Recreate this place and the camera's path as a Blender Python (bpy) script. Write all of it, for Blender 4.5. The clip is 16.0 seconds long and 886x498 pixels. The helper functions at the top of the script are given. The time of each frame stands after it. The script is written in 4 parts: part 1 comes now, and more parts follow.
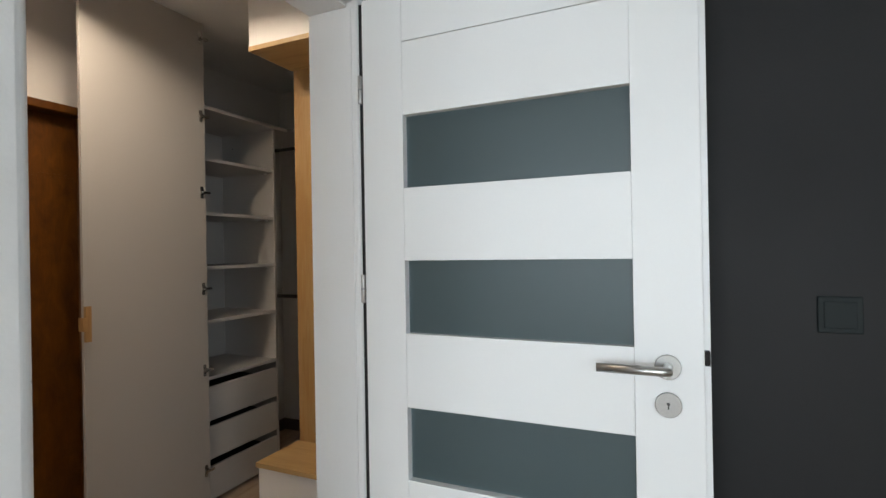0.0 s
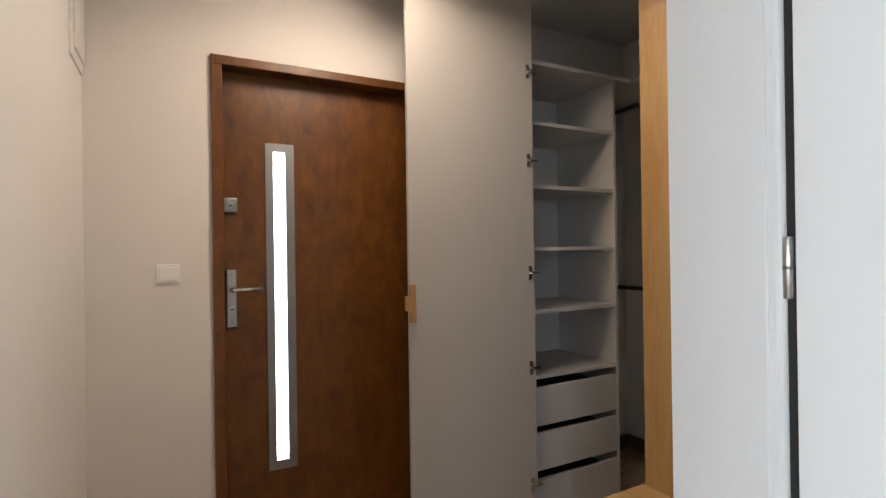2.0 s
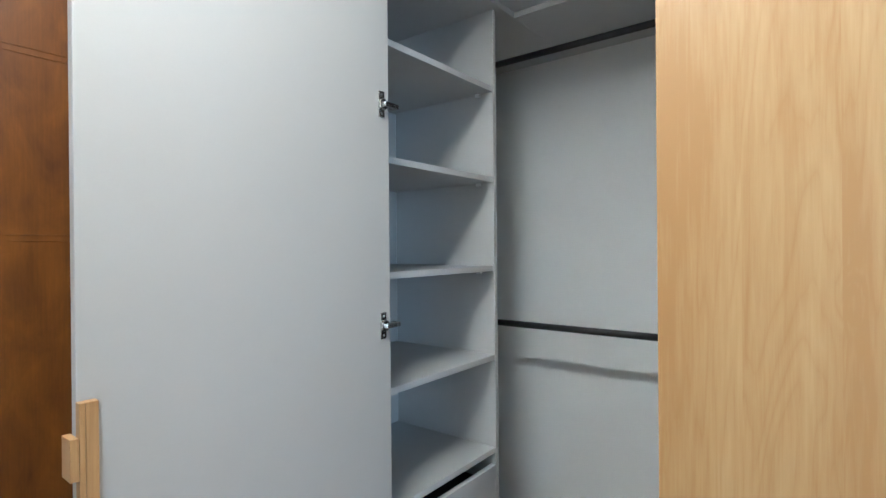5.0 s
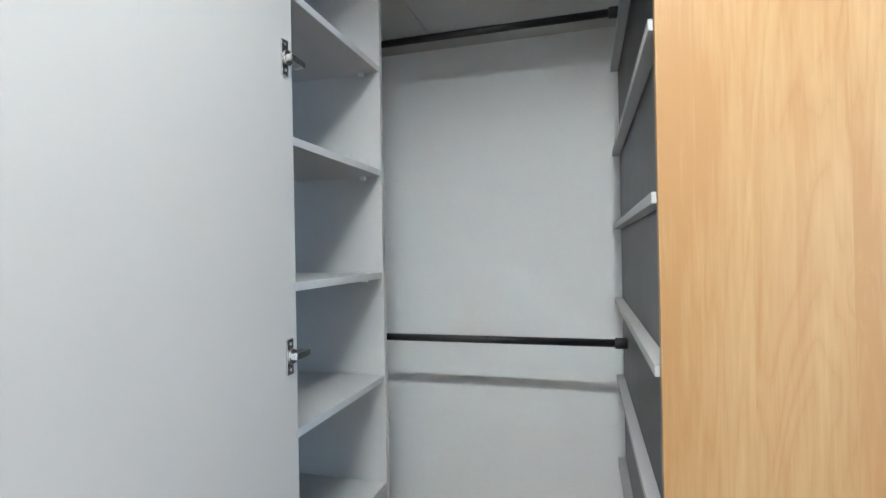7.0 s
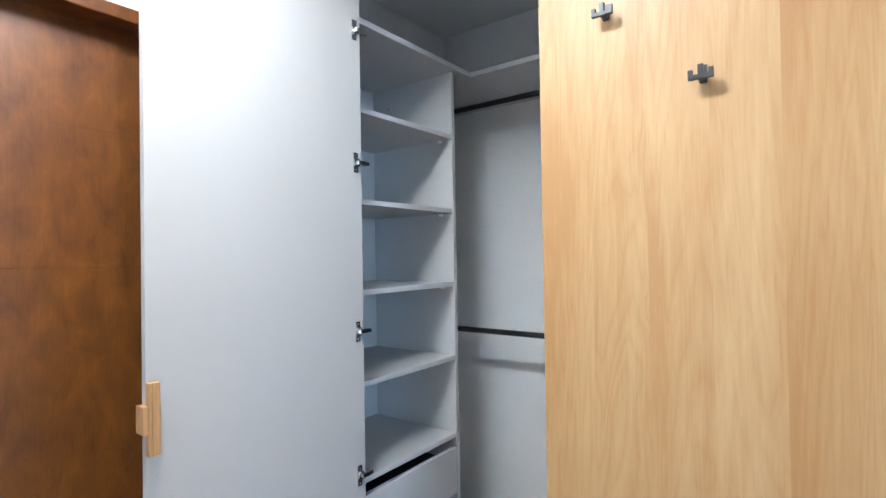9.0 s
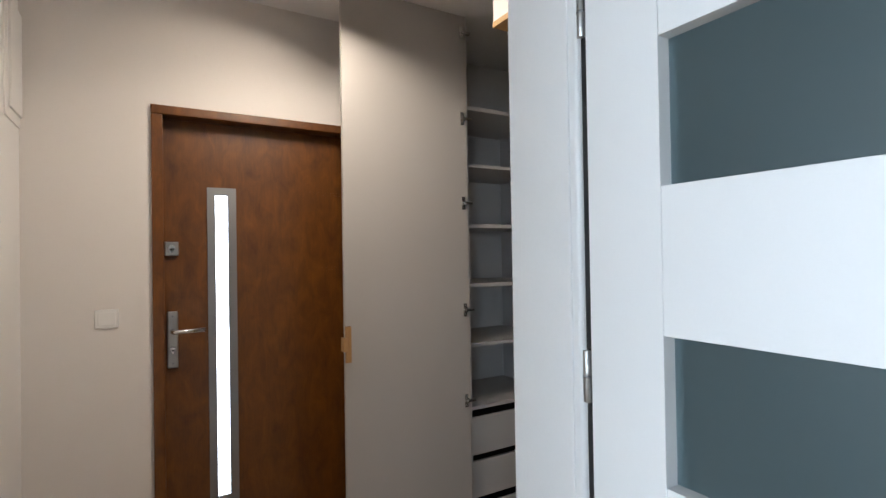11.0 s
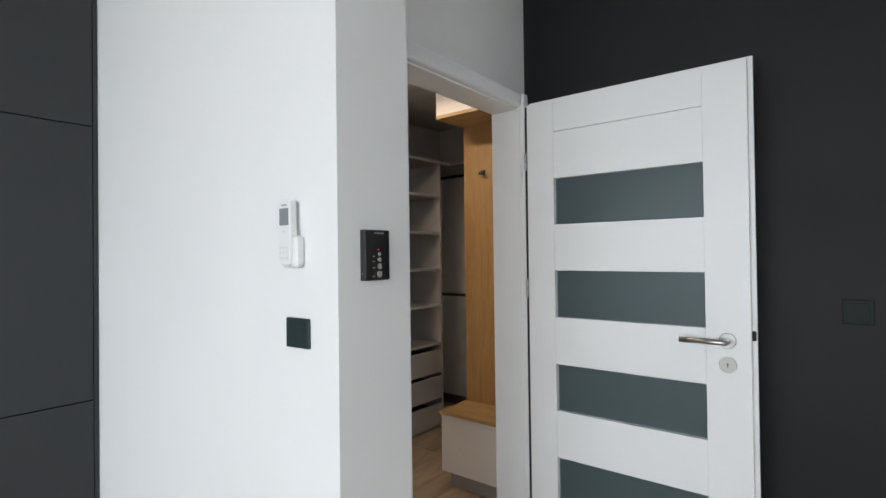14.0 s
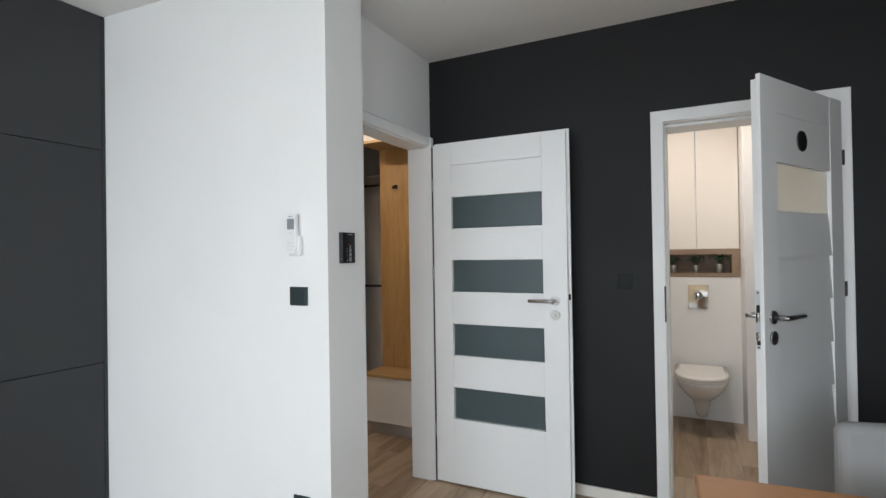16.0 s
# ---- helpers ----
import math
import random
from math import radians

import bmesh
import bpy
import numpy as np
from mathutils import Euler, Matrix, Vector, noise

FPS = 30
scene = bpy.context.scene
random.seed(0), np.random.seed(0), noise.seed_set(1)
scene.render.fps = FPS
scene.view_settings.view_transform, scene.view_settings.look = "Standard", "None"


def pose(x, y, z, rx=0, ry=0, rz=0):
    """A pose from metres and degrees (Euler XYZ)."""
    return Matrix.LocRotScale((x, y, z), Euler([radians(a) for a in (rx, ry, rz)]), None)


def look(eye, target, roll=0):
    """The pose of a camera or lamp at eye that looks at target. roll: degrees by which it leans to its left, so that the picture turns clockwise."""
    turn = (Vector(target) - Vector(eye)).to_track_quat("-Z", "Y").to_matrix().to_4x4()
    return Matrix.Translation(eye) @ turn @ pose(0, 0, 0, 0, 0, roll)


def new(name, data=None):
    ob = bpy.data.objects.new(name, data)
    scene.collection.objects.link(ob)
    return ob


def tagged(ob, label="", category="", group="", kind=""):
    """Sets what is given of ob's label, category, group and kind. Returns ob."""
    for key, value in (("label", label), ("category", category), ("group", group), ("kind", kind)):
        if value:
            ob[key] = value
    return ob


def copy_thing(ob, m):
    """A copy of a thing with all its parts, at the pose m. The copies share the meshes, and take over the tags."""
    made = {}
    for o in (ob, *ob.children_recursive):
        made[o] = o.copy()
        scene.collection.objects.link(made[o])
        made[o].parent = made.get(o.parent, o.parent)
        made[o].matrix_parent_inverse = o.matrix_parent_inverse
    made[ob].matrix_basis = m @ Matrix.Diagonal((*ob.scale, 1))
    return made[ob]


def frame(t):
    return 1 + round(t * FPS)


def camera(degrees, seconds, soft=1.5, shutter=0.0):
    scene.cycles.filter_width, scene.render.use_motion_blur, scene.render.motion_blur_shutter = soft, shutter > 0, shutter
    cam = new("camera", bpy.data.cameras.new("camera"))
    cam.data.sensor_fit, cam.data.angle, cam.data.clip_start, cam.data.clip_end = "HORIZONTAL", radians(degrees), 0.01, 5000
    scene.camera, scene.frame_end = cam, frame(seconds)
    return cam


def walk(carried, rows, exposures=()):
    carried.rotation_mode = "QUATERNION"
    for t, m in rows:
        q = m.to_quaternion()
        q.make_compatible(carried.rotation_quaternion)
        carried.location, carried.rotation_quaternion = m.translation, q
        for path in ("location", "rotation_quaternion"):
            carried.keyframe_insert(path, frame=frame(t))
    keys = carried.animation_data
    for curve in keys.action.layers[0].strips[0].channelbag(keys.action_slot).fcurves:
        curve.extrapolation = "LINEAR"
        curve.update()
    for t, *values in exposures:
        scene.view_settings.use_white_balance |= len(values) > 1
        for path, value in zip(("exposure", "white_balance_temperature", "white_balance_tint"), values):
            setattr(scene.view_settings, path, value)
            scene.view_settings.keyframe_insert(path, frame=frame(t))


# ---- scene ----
cam = camera(82.4, 16.0)
PATH = [
    (0, (0.362, 0.468, 1.367), (-0.461, 2.291, 1.369), -1.0),
    (0.5, (0.282, 0.603, 1.354), (-0.863, 2.243, 1.356), -1.1),
    (1, (0.183, 0.754, 1.329), (-1.271, 2.126, 1.329), -1.1),
    (1.5, (0.087, 0.855, 1.29), (-1.591, 1.944, 1.298), -0.9),
    (2, (-0.045, 0.958, 1.293), (-1.813, 1.892, 1.295), -0.8),
    (2.5, (-0.191, 1.045, 1.299), (-1.971, 1.957, 1.311), -0.8),
    (3, (-0.382, 1.191, 1.338), (-2.155, 2.115, 1.352), -1.0),
    (3.5, (-0.536, 1.313, 1.354), (-2.276, 2.299, 1.353), -0.8),
    (4, (-0.712, 1.412, 1.371), (-2.346, 2.566, 1.37), -1.0),
    (4.5, (-0.881, 1.46, 1.374), (-2.323, 2.846, 1.362), -0.8),
    (5, (-1.058, 1.533, 1.36), (-2.279, 3.117, 1.354), -0.5),
    (5.2, (-1.133, 1.538, 1.341), (-2.246, 3.2, 1.351), -0.9),
    (6.1, (-1.37, 1.625, 1.35), (-2.103, 3.486, 1.362), -1.0),
    (6.7, (-1.41, 1.63, 1.355), (-1.971, 3.550, 1.367), -1.1),
    (7.3, (-1.324, 1.576, 1.361), (-1.865, 3.501, 1.365), -1.1),
    (7.5, (-1.265, 1.547, 1.37), (-1.821, 3.468, 1.372), -1.2),
    (8, (-1.135, 1.45, 1.39), (-1.793, 3.338, 1.401), -1.2),
    (8.5, (-0.966, 1.364, 1.406), (-1.885, 3.14, 1.421), -1.2),
    (9, (-0.76, 1.307, 1.406), (-1.958, 2.908, 1.431), -0.9),
    (9.2, (-0.663, 1.292, 1.406), (-1.96, 2.814, 1.426), -1.0),
    (10.2, (-0.2, 1.17, 1.43), (-1.828, 2.331, 1.442), -0.9),
    (11.3, (0.24, 0.987, 1.453), (-1.494, 1.983, 1.476), -0.8),
    (11.5, (0.292, 0.912, 1.458), (-1.443, 1.907, 1.482), -0.7),
    (12, (0.351, 0.669, 1.472), (-1.365, 1.696, 1.492), -0.6),
    (12.5, (0.403, 0.412, 1.481), (-1.24, 1.553, 1.504), -0.5),
    (13, (0.495, 0.173, 1.479), (-1.051, 1.441, 1.499), -0.6),
    (13.5, (0.575, -0.053, 1.451), (-0.852, 1.349, 1.468), -0.7),
    (14, (0.661, -0.278, 1.412), (-0.583, 1.287, 1.433), -0.7),
    (14.5, (0.785, -0.531, 1.393), (-0.321, 1.135, 1.414), -0.8),
    (15, (0.856, -0.748, 1.39), (-0.182, 0.962, 1.406), -0.8),
    (15.5, (0.915, -0.934, 1.377), (-0.048, 0.819, 1.395), -0.8),
    (16, (1.031, -1.118, 1.382), (0.143, 0.674, 1.399), -0.9),
]
EXPOSURES = [
    (0.0, 0.22, 6400, 8), (1.0, 0.22, 6400, 10), (1.5, 0.45, 6350, 11), (2.5, 0.75, 6150, 10), (3.5, 1.17, 5400, 9), (4.2, 1.47, 4950, 4), (5.0, 1.83, 4630, -3),
    (7.3, 2.15, 4660, -2), (9.0, 2.18, 4520, 1), (9.6, 1.5, 4950, 8), (10.2, 0.9, 5500, 9), (10.8, 0.65, 5850, 8), (11.3, 0.6, 5700, 7), (12.0, 0.5, 5900, 8),
    (12.5, 0.36, 6000, 9), (13.5, 0.1, 6300, 10), (14.5, 0.0, 6450, 10), (16.0, -0.03, 6450, 10),
]
walk(cam, [(t, look(eye, target, roll)) for t, eye, target, roll in PATH], EXPOSURES)

# ---------- world, large lights ----------
world = bpy.data.worlds.new("sky")
world.use_nodes = True
scene.world = world
wn = world.node_tree.nodes
sky = wn.new("ShaderNodeTexSky")
sky.sky_type, sky.sun_disc, sky.sun_elevation, sky.sun_rotation = "NISHITA", False, radians(38), radians(200)
world.node_tree.links.new(sky.outputs[0], wn["Background"].inputs[0])
wn["Background"].inputs[1].default_value = 0.12


def lamp(name, kind, where, energy, color, **more):
    data = bpy.data.lights.new(name, kind)
    data.energy, data.color = energy, color
    for key, value in more.items():
        if key == "size":
            data.shape, data.size, data.size_y = "RECTANGLE", value[0], value[1]
        elif key == "disk":
            data.shape, data.size = "DISK", value
    ob = new(name, data)
    ob.matrix_world = where
    return ob


TOILET_WHITE = (1.0, 0.88, 0.77)
DAY, WARM = (0.84, 0.925, 1.0), (1.0, 0.788, 0.595)
lamp("window_daylight", "AREA", look((0.50, -3.45, 1.50), (0.50, 0, -1.45)), 140, DAY, size=(3.7, 1.8))
# From an unseen side window, assumed for cool daylight on the white wall's end.
lamp("side_window_daylight", "AREA", look((3.54, -1.35, 1.55), (0.0, 0.3, 0.9)), 46, DAY, size=(1.2, 1.3))
SPOTS = [((-1.674, 1.586, 2.546), (-1.688, 1.572, 2.474)), ((-1.480, 1.605, 2.570), (-1.480, 1.605, 2.476)), ((-1.312, 1.612, 2.570), (-1.312, 1.612, 2.472))]
RECESS = 0.0085
for (top_end, low_end), watts, lean in zip(SPOTS, (3.2, 4.9, 4.9), (-0.1, 0.15, 0.15)):
    axis = (Vector(low_end) - Vector(top_end)).normalized()
    at = Vector(low_end) - axis * (RECESS - 0.001)
    lamp("spot_beam", "AREA", look(at, at + axis + Vector((0, lean, 0))), watts, WARM, disk=0.022)
lamp("toilet_lamp", "AREA", look((0.98, 2.65, 2.53), (0.98, 2.65, 0)), 13.5, TOILET_WHITE, size=(0.3, 0.3))

# ---------- materials ----------


def nodes_of(name):
    m = bpy.data.materials.new(name)
    m.use_nodes = True
    t = m.node_tree
    return m, t, t.nodes["Principled BSDF"]


def add(t, kind, **values):
    n = t.nodes.new(kind)
    for key, value in values.items():
        n.inputs[key.replace("_", " ")].default_value = value
    return n


def ramp(t, stops):
    n = t.nodes.new("ShaderNodeValToRGB")
    e = n.color_ramp.elements
    while len(e) < len(stops):
        e.new(0.5)
    for slot, (at, c) in zip(e, stops):
        slot.position, slot.color = at, (*c, 1)
    return n


def shade(c, k):
    return tuple(min(1.0, v * k) for v in c)


def plain(name, c, rough=0.5, metal=0.0, var=0.05, scale=3.0, fine=60.0, bump=0.02, coat=0.0, trans=0.0, ior=1.5, gloss=0.5):
    """A painted or solid surface: stains at a large scale, grain at a small one."""
    m, t, p = nodes_of(name)
    p.inputs["Metallic"].default_value = metal
    p.inputs["Coat Weight"].default_value = coat
    p.inputs["Transmission Weight"].default_value = trans
    p.inputs["IOR"].default_value = ior
    p.inputs["Specular IOR Level"].default_value = gloss
    co = t.nodes.new("ShaderNodeTexCoord")
    big = add(t, "ShaderNodeTexNoise", Scale=scale, Detail=5.0, Roughness=0.6)
    small = add(t, "ShaderNodeTexNoise", Scale=fine, Detail=3.0)
    t.links.new(co.outputs["Object"], big.inputs["Vector"])
    t.links.new(co.outputs["Object"], small.inputs["Vector"])
    mix = t.nodes.new("ShaderNodeMath")
    mix.operation = "MULTIPLY_ADD"
    mix.inputs[1].default_value = 0.35
    t.links.new(small.outputs["Fac"], mix.inputs[0])
    sub = t.nodes.new("ShaderNodeMath")
    sub.operation = "MULTIPLY"
    sub.inputs[1].default_value = 0.65
    t.links.new(big.outputs["Fac"], sub.inputs[0])
    t.links.new(sub.outputs[0], mix.inputs[2])
    r = ramp(t, [(0.3, shade(c, 1 - var)), (0.7, shade(c, 1 + var))])
    t.links.new(mix.outputs[0], r.inputs[0])
    t.links.new(r.outputs[0], p.inputs["Base Color"])
    rr = t.nodes.new("ShaderNodeMapRange")
    rr.inputs["To Min"].default_value, rr.inputs["To Max"].default_value = rough * 0.85, min(1, rough * 1.15)
    t.links.new(big.outputs["Fac"], rr.inputs["Value"])
    t.links.new(rr.outputs[0], p.inputs["Roughness"])
    if bump:
        b = add(t, "ShaderNodeBump", Strength=bump, Distance=0.01)
        t.links.new(small.outputs["Fac"], b.inputs["Height"])
        t.links.new(b.outputs[0], p.inputs["Normal"])
    return m


def wood(name, dark, mid, light, along="z", rough=0.45, coat=0.0, ring=1.0, bump=0.05, pieces=False, mix=(0.16, 0.42, 0.5), lines=13.0, patches=(3.0, 0.9), sweep=(5.0, 0.6), knot=None, strips=0.0, swirl=0.6):
    """Grained wood; the grain runs along one axis."""
    m, t, p = nodes_of(name)
    p.inputs["Coat Weight"].default_value = coat
    p.inputs["Coat Roughness"].default_value = 0.25
    co = t.nodes.new("ShaderNodeTexCoord")
    source = co.outputs["Object"]
    info = t.nodes.new("ShaderNodeObjectInfo")
    if pieces:
        shift = t.nodes.new("ShaderNodeVectorMath")
        shift.operation = "SCALE"
        shift.inputs["Scale"].default_value = 37.0
        t.links.new(info.outputs["Random"], shift.inputs[0])
        both = t.nodes.new("ShaderNodeVectorMath")
        t.links.new(source, both.inputs[0])
        t.links.new(shift.outputs[0], both.inputs[1])
        source = both.outputs[0]

    if strips:
        parts = t.nodes.new("ShaderNodeSeparateXYZ")
        t.links.new(source, parts.inputs[0])
        cell = t.nodes.new("ShaderNodeMath")
        cell.operation = "DIVIDE"
        cell.inputs[1].default_value = strips
        t.links.new(parts.outputs[0], cell.inputs[0])
        step = t.nodes.new("ShaderNodeMath")
        step.operation = "FLOOR"
        t.links.new(cell.outputs[0], step.inputs[0])
        tone = t.nodes.new("ShaderNodeTexWhiteNoise")
        tone.noise_dimensions = "1D"
        t.links.new(step.outputs[0], tone.inputs["W"])
        slide = t.nodes.new("ShaderNodeVectorMath")
        slide.operation = "MULTIPLY_ADD"
        slide.inputs[1].default_value = (0.3, 3.0, 9.0)
        t.links.new(tone.outputs["Color"], slide.inputs[0])
        t.links.new(source, slide.inputs[2])
        whole, source = source, slide.outputs[0]

    def stretched(cross, length):
        mp = t.nodes.new("ShaderNodeMapping")
        mp.inputs["Scale"].default_value = {"x": (length, cross, cross), "y": (cross, length, cross), "z": (cross, cross, length)}[along]
        t.links.new(source, mp.inputs["Vector"])
        return mp.outputs[0]

    wide = add(t, "ShaderNodeTexNoise", Scale=1.0, Detail=3.0, Distortion=swirl)
    t.links.new(stretched(sweep[0] * ring, sweep[1] * ring), wide.inputs["Vector"])
    rings = t.nodes.new("ShaderNodeMath")
    rings.operation = "MULTIPLY"
    rings.inputs[1].default_value = lines
    field = wide.outputs["Fac"]
    if knot:
        mp = t.nodes.new("ShaderNodeMapping")
        mp.inputs["Location"].default_value = (-knot[0] * 2.6, 0, -knot[1])
        mp.inputs["Scale"].default_value = (2.6, 0, 1.0)
        t.links.new(whole if strips else source, mp.inputs["Vector"])
        far = t.nodes.new("ShaderNodeVectorMath")
        far.operation = "LENGTH"
        t.links.new(mp.outputs[0], far.inputs[0])
        near = t.nodes.new("ShaderNodeMapRange")
        near.interpolation_type = "SMOOTHSTEP"
        for key, value in (("From Min", 0.0), ("From Max", 0.06), ("To Min", 0.13), ("To Max", 0.0)):
            near.inputs[key].default_value = value
        t.links.new(far.outputs["Value"], near.inputs["Value"])
        bent = t.nodes.new("ShaderNodeMath")
        t.links.new(field, bent.inputs[0])
        t.links.new(near.outputs[0], bent.inputs[1])
        field = bent.outputs[0]
    t.links.new(field, rings.inputs[0])
    wave = t.nodes.new("ShaderNodeMath")
    wave.operation = "PINGPONG"
    wave.inputs[1].default_value = 1.0
    t.links.new(rings.outputs[0], wave.inputs[0])
    thin = t.nodes.new("ShaderNodeMath")
    thin.operation = "POWER"
    thin.inputs[1].default_value = 0.45
    t.links.new(wave.outputs[0], thin.inputs[0])
    fibre = add(t, "ShaderNodeTexNoise", Scale=1.0, Detail=5.0, Roughness=0.7)
    t.links.new(stretched(230.0, 9.0), fibre.inputs["Vector"])
    patch = add(t, "ShaderNodeTexNoise", Scale=1.0, Detail=4.0, Roughness=0.6, Distortion=swirl * 0.5)
    t.links.new(stretched(*patches), patch.inputs["Vector"])
    total = None
    for src, k in ((thin.outputs[0], mix[0]), (fibre.outputs["Fac"], mix[1]), (patch.outputs["Fac"], mix[2])):
        n = t.nodes.new("ShaderNodeMath")
        n.operation = "MULTIPLY_ADD"
        n.inputs[1].default_value = k
        n.inputs[2].default_value = -0.1 if total is None else 0.0
        t.links.new(src, n.inputs[0])
        if total is not None:
            t.links.new(total, n.inputs[2])
        total = n.outputs[0]
    if strips:
        n = t.nodes.new("ShaderNodeMath")
        n.operation = "MULTIPLY_ADD"
        n.inputs[1].default_value = 0.07
        t.links.new(tone.outputs["Value"], n.inputs[0])
        t.links.new(total, n.inputs[2])
        off = t.nodes.new("ShaderNodeMath")
        off.operation = "SUBTRACT"
        off.inputs[1].default_value = 0.035
        t.links.new(n.outputs[0], off.inputs[0])
        total = off.outputs[0]
    if pieces:
        n = t.nodes.new("ShaderNodeMath")
        n.operation = "MULTIPLY_ADD"
        n.inputs[1].default_value = 0.3
        t.links.new(info.outputs["Random"], n.inputs[0])
        t.links.new(total, n.inputs[2])
        off = t.nodes.new("ShaderNodeMath")
        off.operation = "SUBTRACT"
        off.inputs[1].default_value = 0.15
        t.links.new(n.outputs[0], off.inputs[0])
        total = off.outputs[0]
    r = ramp(t, [(0.22, dark), (0.48, mid), (0.78, light)])
    t.links.new(total, r.inputs[0])
    t.links.new(r.outputs[0], p.inputs["Base Color"])
    p.inputs["Roughness"].default_value = rough
    b = add(t, "ShaderNodeBump", Strength=bump, Distance=0.004)
    t.links.new(fibre.outputs["Fac"], b.inputs["Height"])
    t.links.new(b.outputs[0], p.inputs["Normal"])
    return m


def glowing(name, c, strength):
    m, t, p = nodes_of(name)
    p.inputs["Base Color"].default_value = (*c, 1)
    p.inputs["Emission Color"].default_value = (*c, 1)
    p.inputs["Emission Strength"].default_value = strength
    return m


WHITE_WALL = plain("white_wall_paint", (0.80, 0.80, 0.79), 0.75, var=0.02, bump=0.04, fine=180)
HALL_WALL = plain("hall_wall_paint", (0.70, 0.672, 0.645), 0.75, var=0.02, bump=0.04, fine=180)
DARK_WALL = plain("graphite_wall_paint", (0.0100, 0.0103, 0.0112), 0.62, var=0.06, bump=0.05, fine=180, gloss=0.32)
CEILING = plain("ceiling_paint", (0.82, 0.82, 0.81), 0.85, var=0.015, bump=0.03, fine=200)
WHITE_DOOR = plain("white_door_foil", (0.80, 0.81, 0.81), 0.4, var=0.012, scale=2, bump=0.02, fine=240)
WHITE_TRIM = plain("white_trim_foil", (0.76, 0.77, 0.77), 0.4, var=0.02, scale=5, bump=0.02, fine=200)
GREY_BOARD = plain("grey_laminate", (0.388, 0.374, 0.354), 0.5, var=0.015, scale=2, bump=0.02, fine=260)
SHELF_BOARD = plain("pale_grey_laminate", (0.50, 0.493, 0.482), 0.5, var=0.015, scale=2, bump=0.02, fine=260)
WHITE_BOARD = plain("white_laminate", (0.72, 0.71, 0.70), 0.45, var=0.015, bump=0.015, fine=200)
CREAM_BOARD = plain("cream_laminate", (0.78, 0.74, 0.68), 0.4, var=0.015, bump=0.01)
DARK_BOARD = plain("graphite_matt_front", (0.0275, 0.0295, 0.0315), 0.5, var=0.04, bump=0.02, fine=260, gloss=0.4)
BLACK = plain("black_metal", (0.015, 0.015, 0.016), 0.4, var=0.1, bump=0.02)
BLACK_GLOSS = plain("black_glass_plastic", (0.006, 0.0065, 0.008), 0.14, var=0.05, bump=0.0, gloss=0.3)
DARK_PLASTIC = plain("dark_switch_plastic", (0.018, 0.031, 0.034), 0.4, var=0.05, bump=0.01)
WALL_PLASTIC = plain("graphite_switch_plastic", (0.0112, 0.0165, 0.0172), 0.66, var=0.05, bump=0.01, gloss=0.28)
WHITE_PLASTIC = plain("white_plastic", (0.78, 0.78, 0.77), 0.4, var=0.01, bump=0.0)
STEEL = plain("brushed_steel", (0.42, 0.42, 0.41), 0.30, 1.0, var=0.08, bump=0.02, fine=300)
ROSE_STEEL = plain("satin_rose_steel", (0.34, 0.34, 0.335), 0.34, 1.0, var=0.12, bump=0.03, fine=300)
DULL_STEEL = plain("satin_steel", (0.30, 0.31, 0.32), 0.42, 1.0, var=0.08, bump=0.02, fine=300)
CHROME = plain("chrome", (0.55, 0.55, 0.55), 0.06, 1.0, var=0.01, bump=0.0)
NICKEL = plain("nickel", (0.60, 0.59, 0.57), 0.25, 1.0, var=0.05, bump=0.0)
CERAMIC = plain("ceramic", (0.80, 0.78, 0.74), 0.12, var=0.01, bump=0.0, coat=0.4)
FABRIC = plain("grey_fabric", (0.30, 0.30, 0.30), 0.95, var=0.1, fine=500, bump=0.3)
FROSTED = plain("frosted_glass", (0.240, 0.312, 0.328), 0.36, var=0.02, bump=0.0, trans=0.82, ior=1.3)
# Copy of the frosted glass, coloured pale and warm for toilet light behind it.
LIT_FROSTED = plain("lit_frosted_glass", (0.85, 0.84, 0.78), 0.4, var=0.02, bump=0.0, trans=0.85, ior=1.3)
STRIP_GLASS = plain("milky_glass", (0.95, 0.97, 1.0), 0.3, var=0.01, bump=0.0, trans=0.95, ior=1.2)
SCREEN = plain("grey_display", (0.24, 0.26, 0.27), 0.2, var=0.04, bump=0.0)
CLEAR_GLASS = plain("clear_glass", (0.98, 0.99, 0.99), 0.02, var=0.0, bump=0.0, trans=1.0, ior=1.45)
PRINT = plain("grey_print", (0.20, 0.21, 0.22), 0.5, bump=0.0)
RAW_BOARD = plain("bare_fibreboard", (0.16, 0.092, 0.042), 0.9, var=0.2, fine=300, bump=0.2)
DARK_BASE = plain("taupe_plinth", (0.10, 0.088, 0.078), 0.6, bump=0.03)
GREY_BASE = plain("grey_plinth", (0.36, 0.35, 0.34), 0.5, bump=0.02)
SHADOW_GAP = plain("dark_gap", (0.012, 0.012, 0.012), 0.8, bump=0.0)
LEAF = plain("leaf_green", (0.05, 0.085, 0.045), 0.5, var=0.3, fine=90)
# Lock plate steel, barely metallic; its bright reflection is put into the colour.
BRIGHT_PLATE = plain("bright_plate_steel", (0.62, 0.65, 0.67), 0.38, 0.35, var=0.08, bump=0.02, fine=300)
RUBBER = plain("black_seal", (0.012, 0.012, 0.012), 0.7, bump=0.0)
OAK = wood("light_oak_veneer", (0.335, 0.186, 0.062), (0.455, 0.311, 0.142), (0.560, 0.424, 0.232), "z", 0.5, mix=(0.080, 0.22, 0.52), lines=34.0, patches=(10.0, 1.2), sweep=(5.0, 0.50), knot=(-0.11, 1.285), strips=0.118, swirl=1.2)
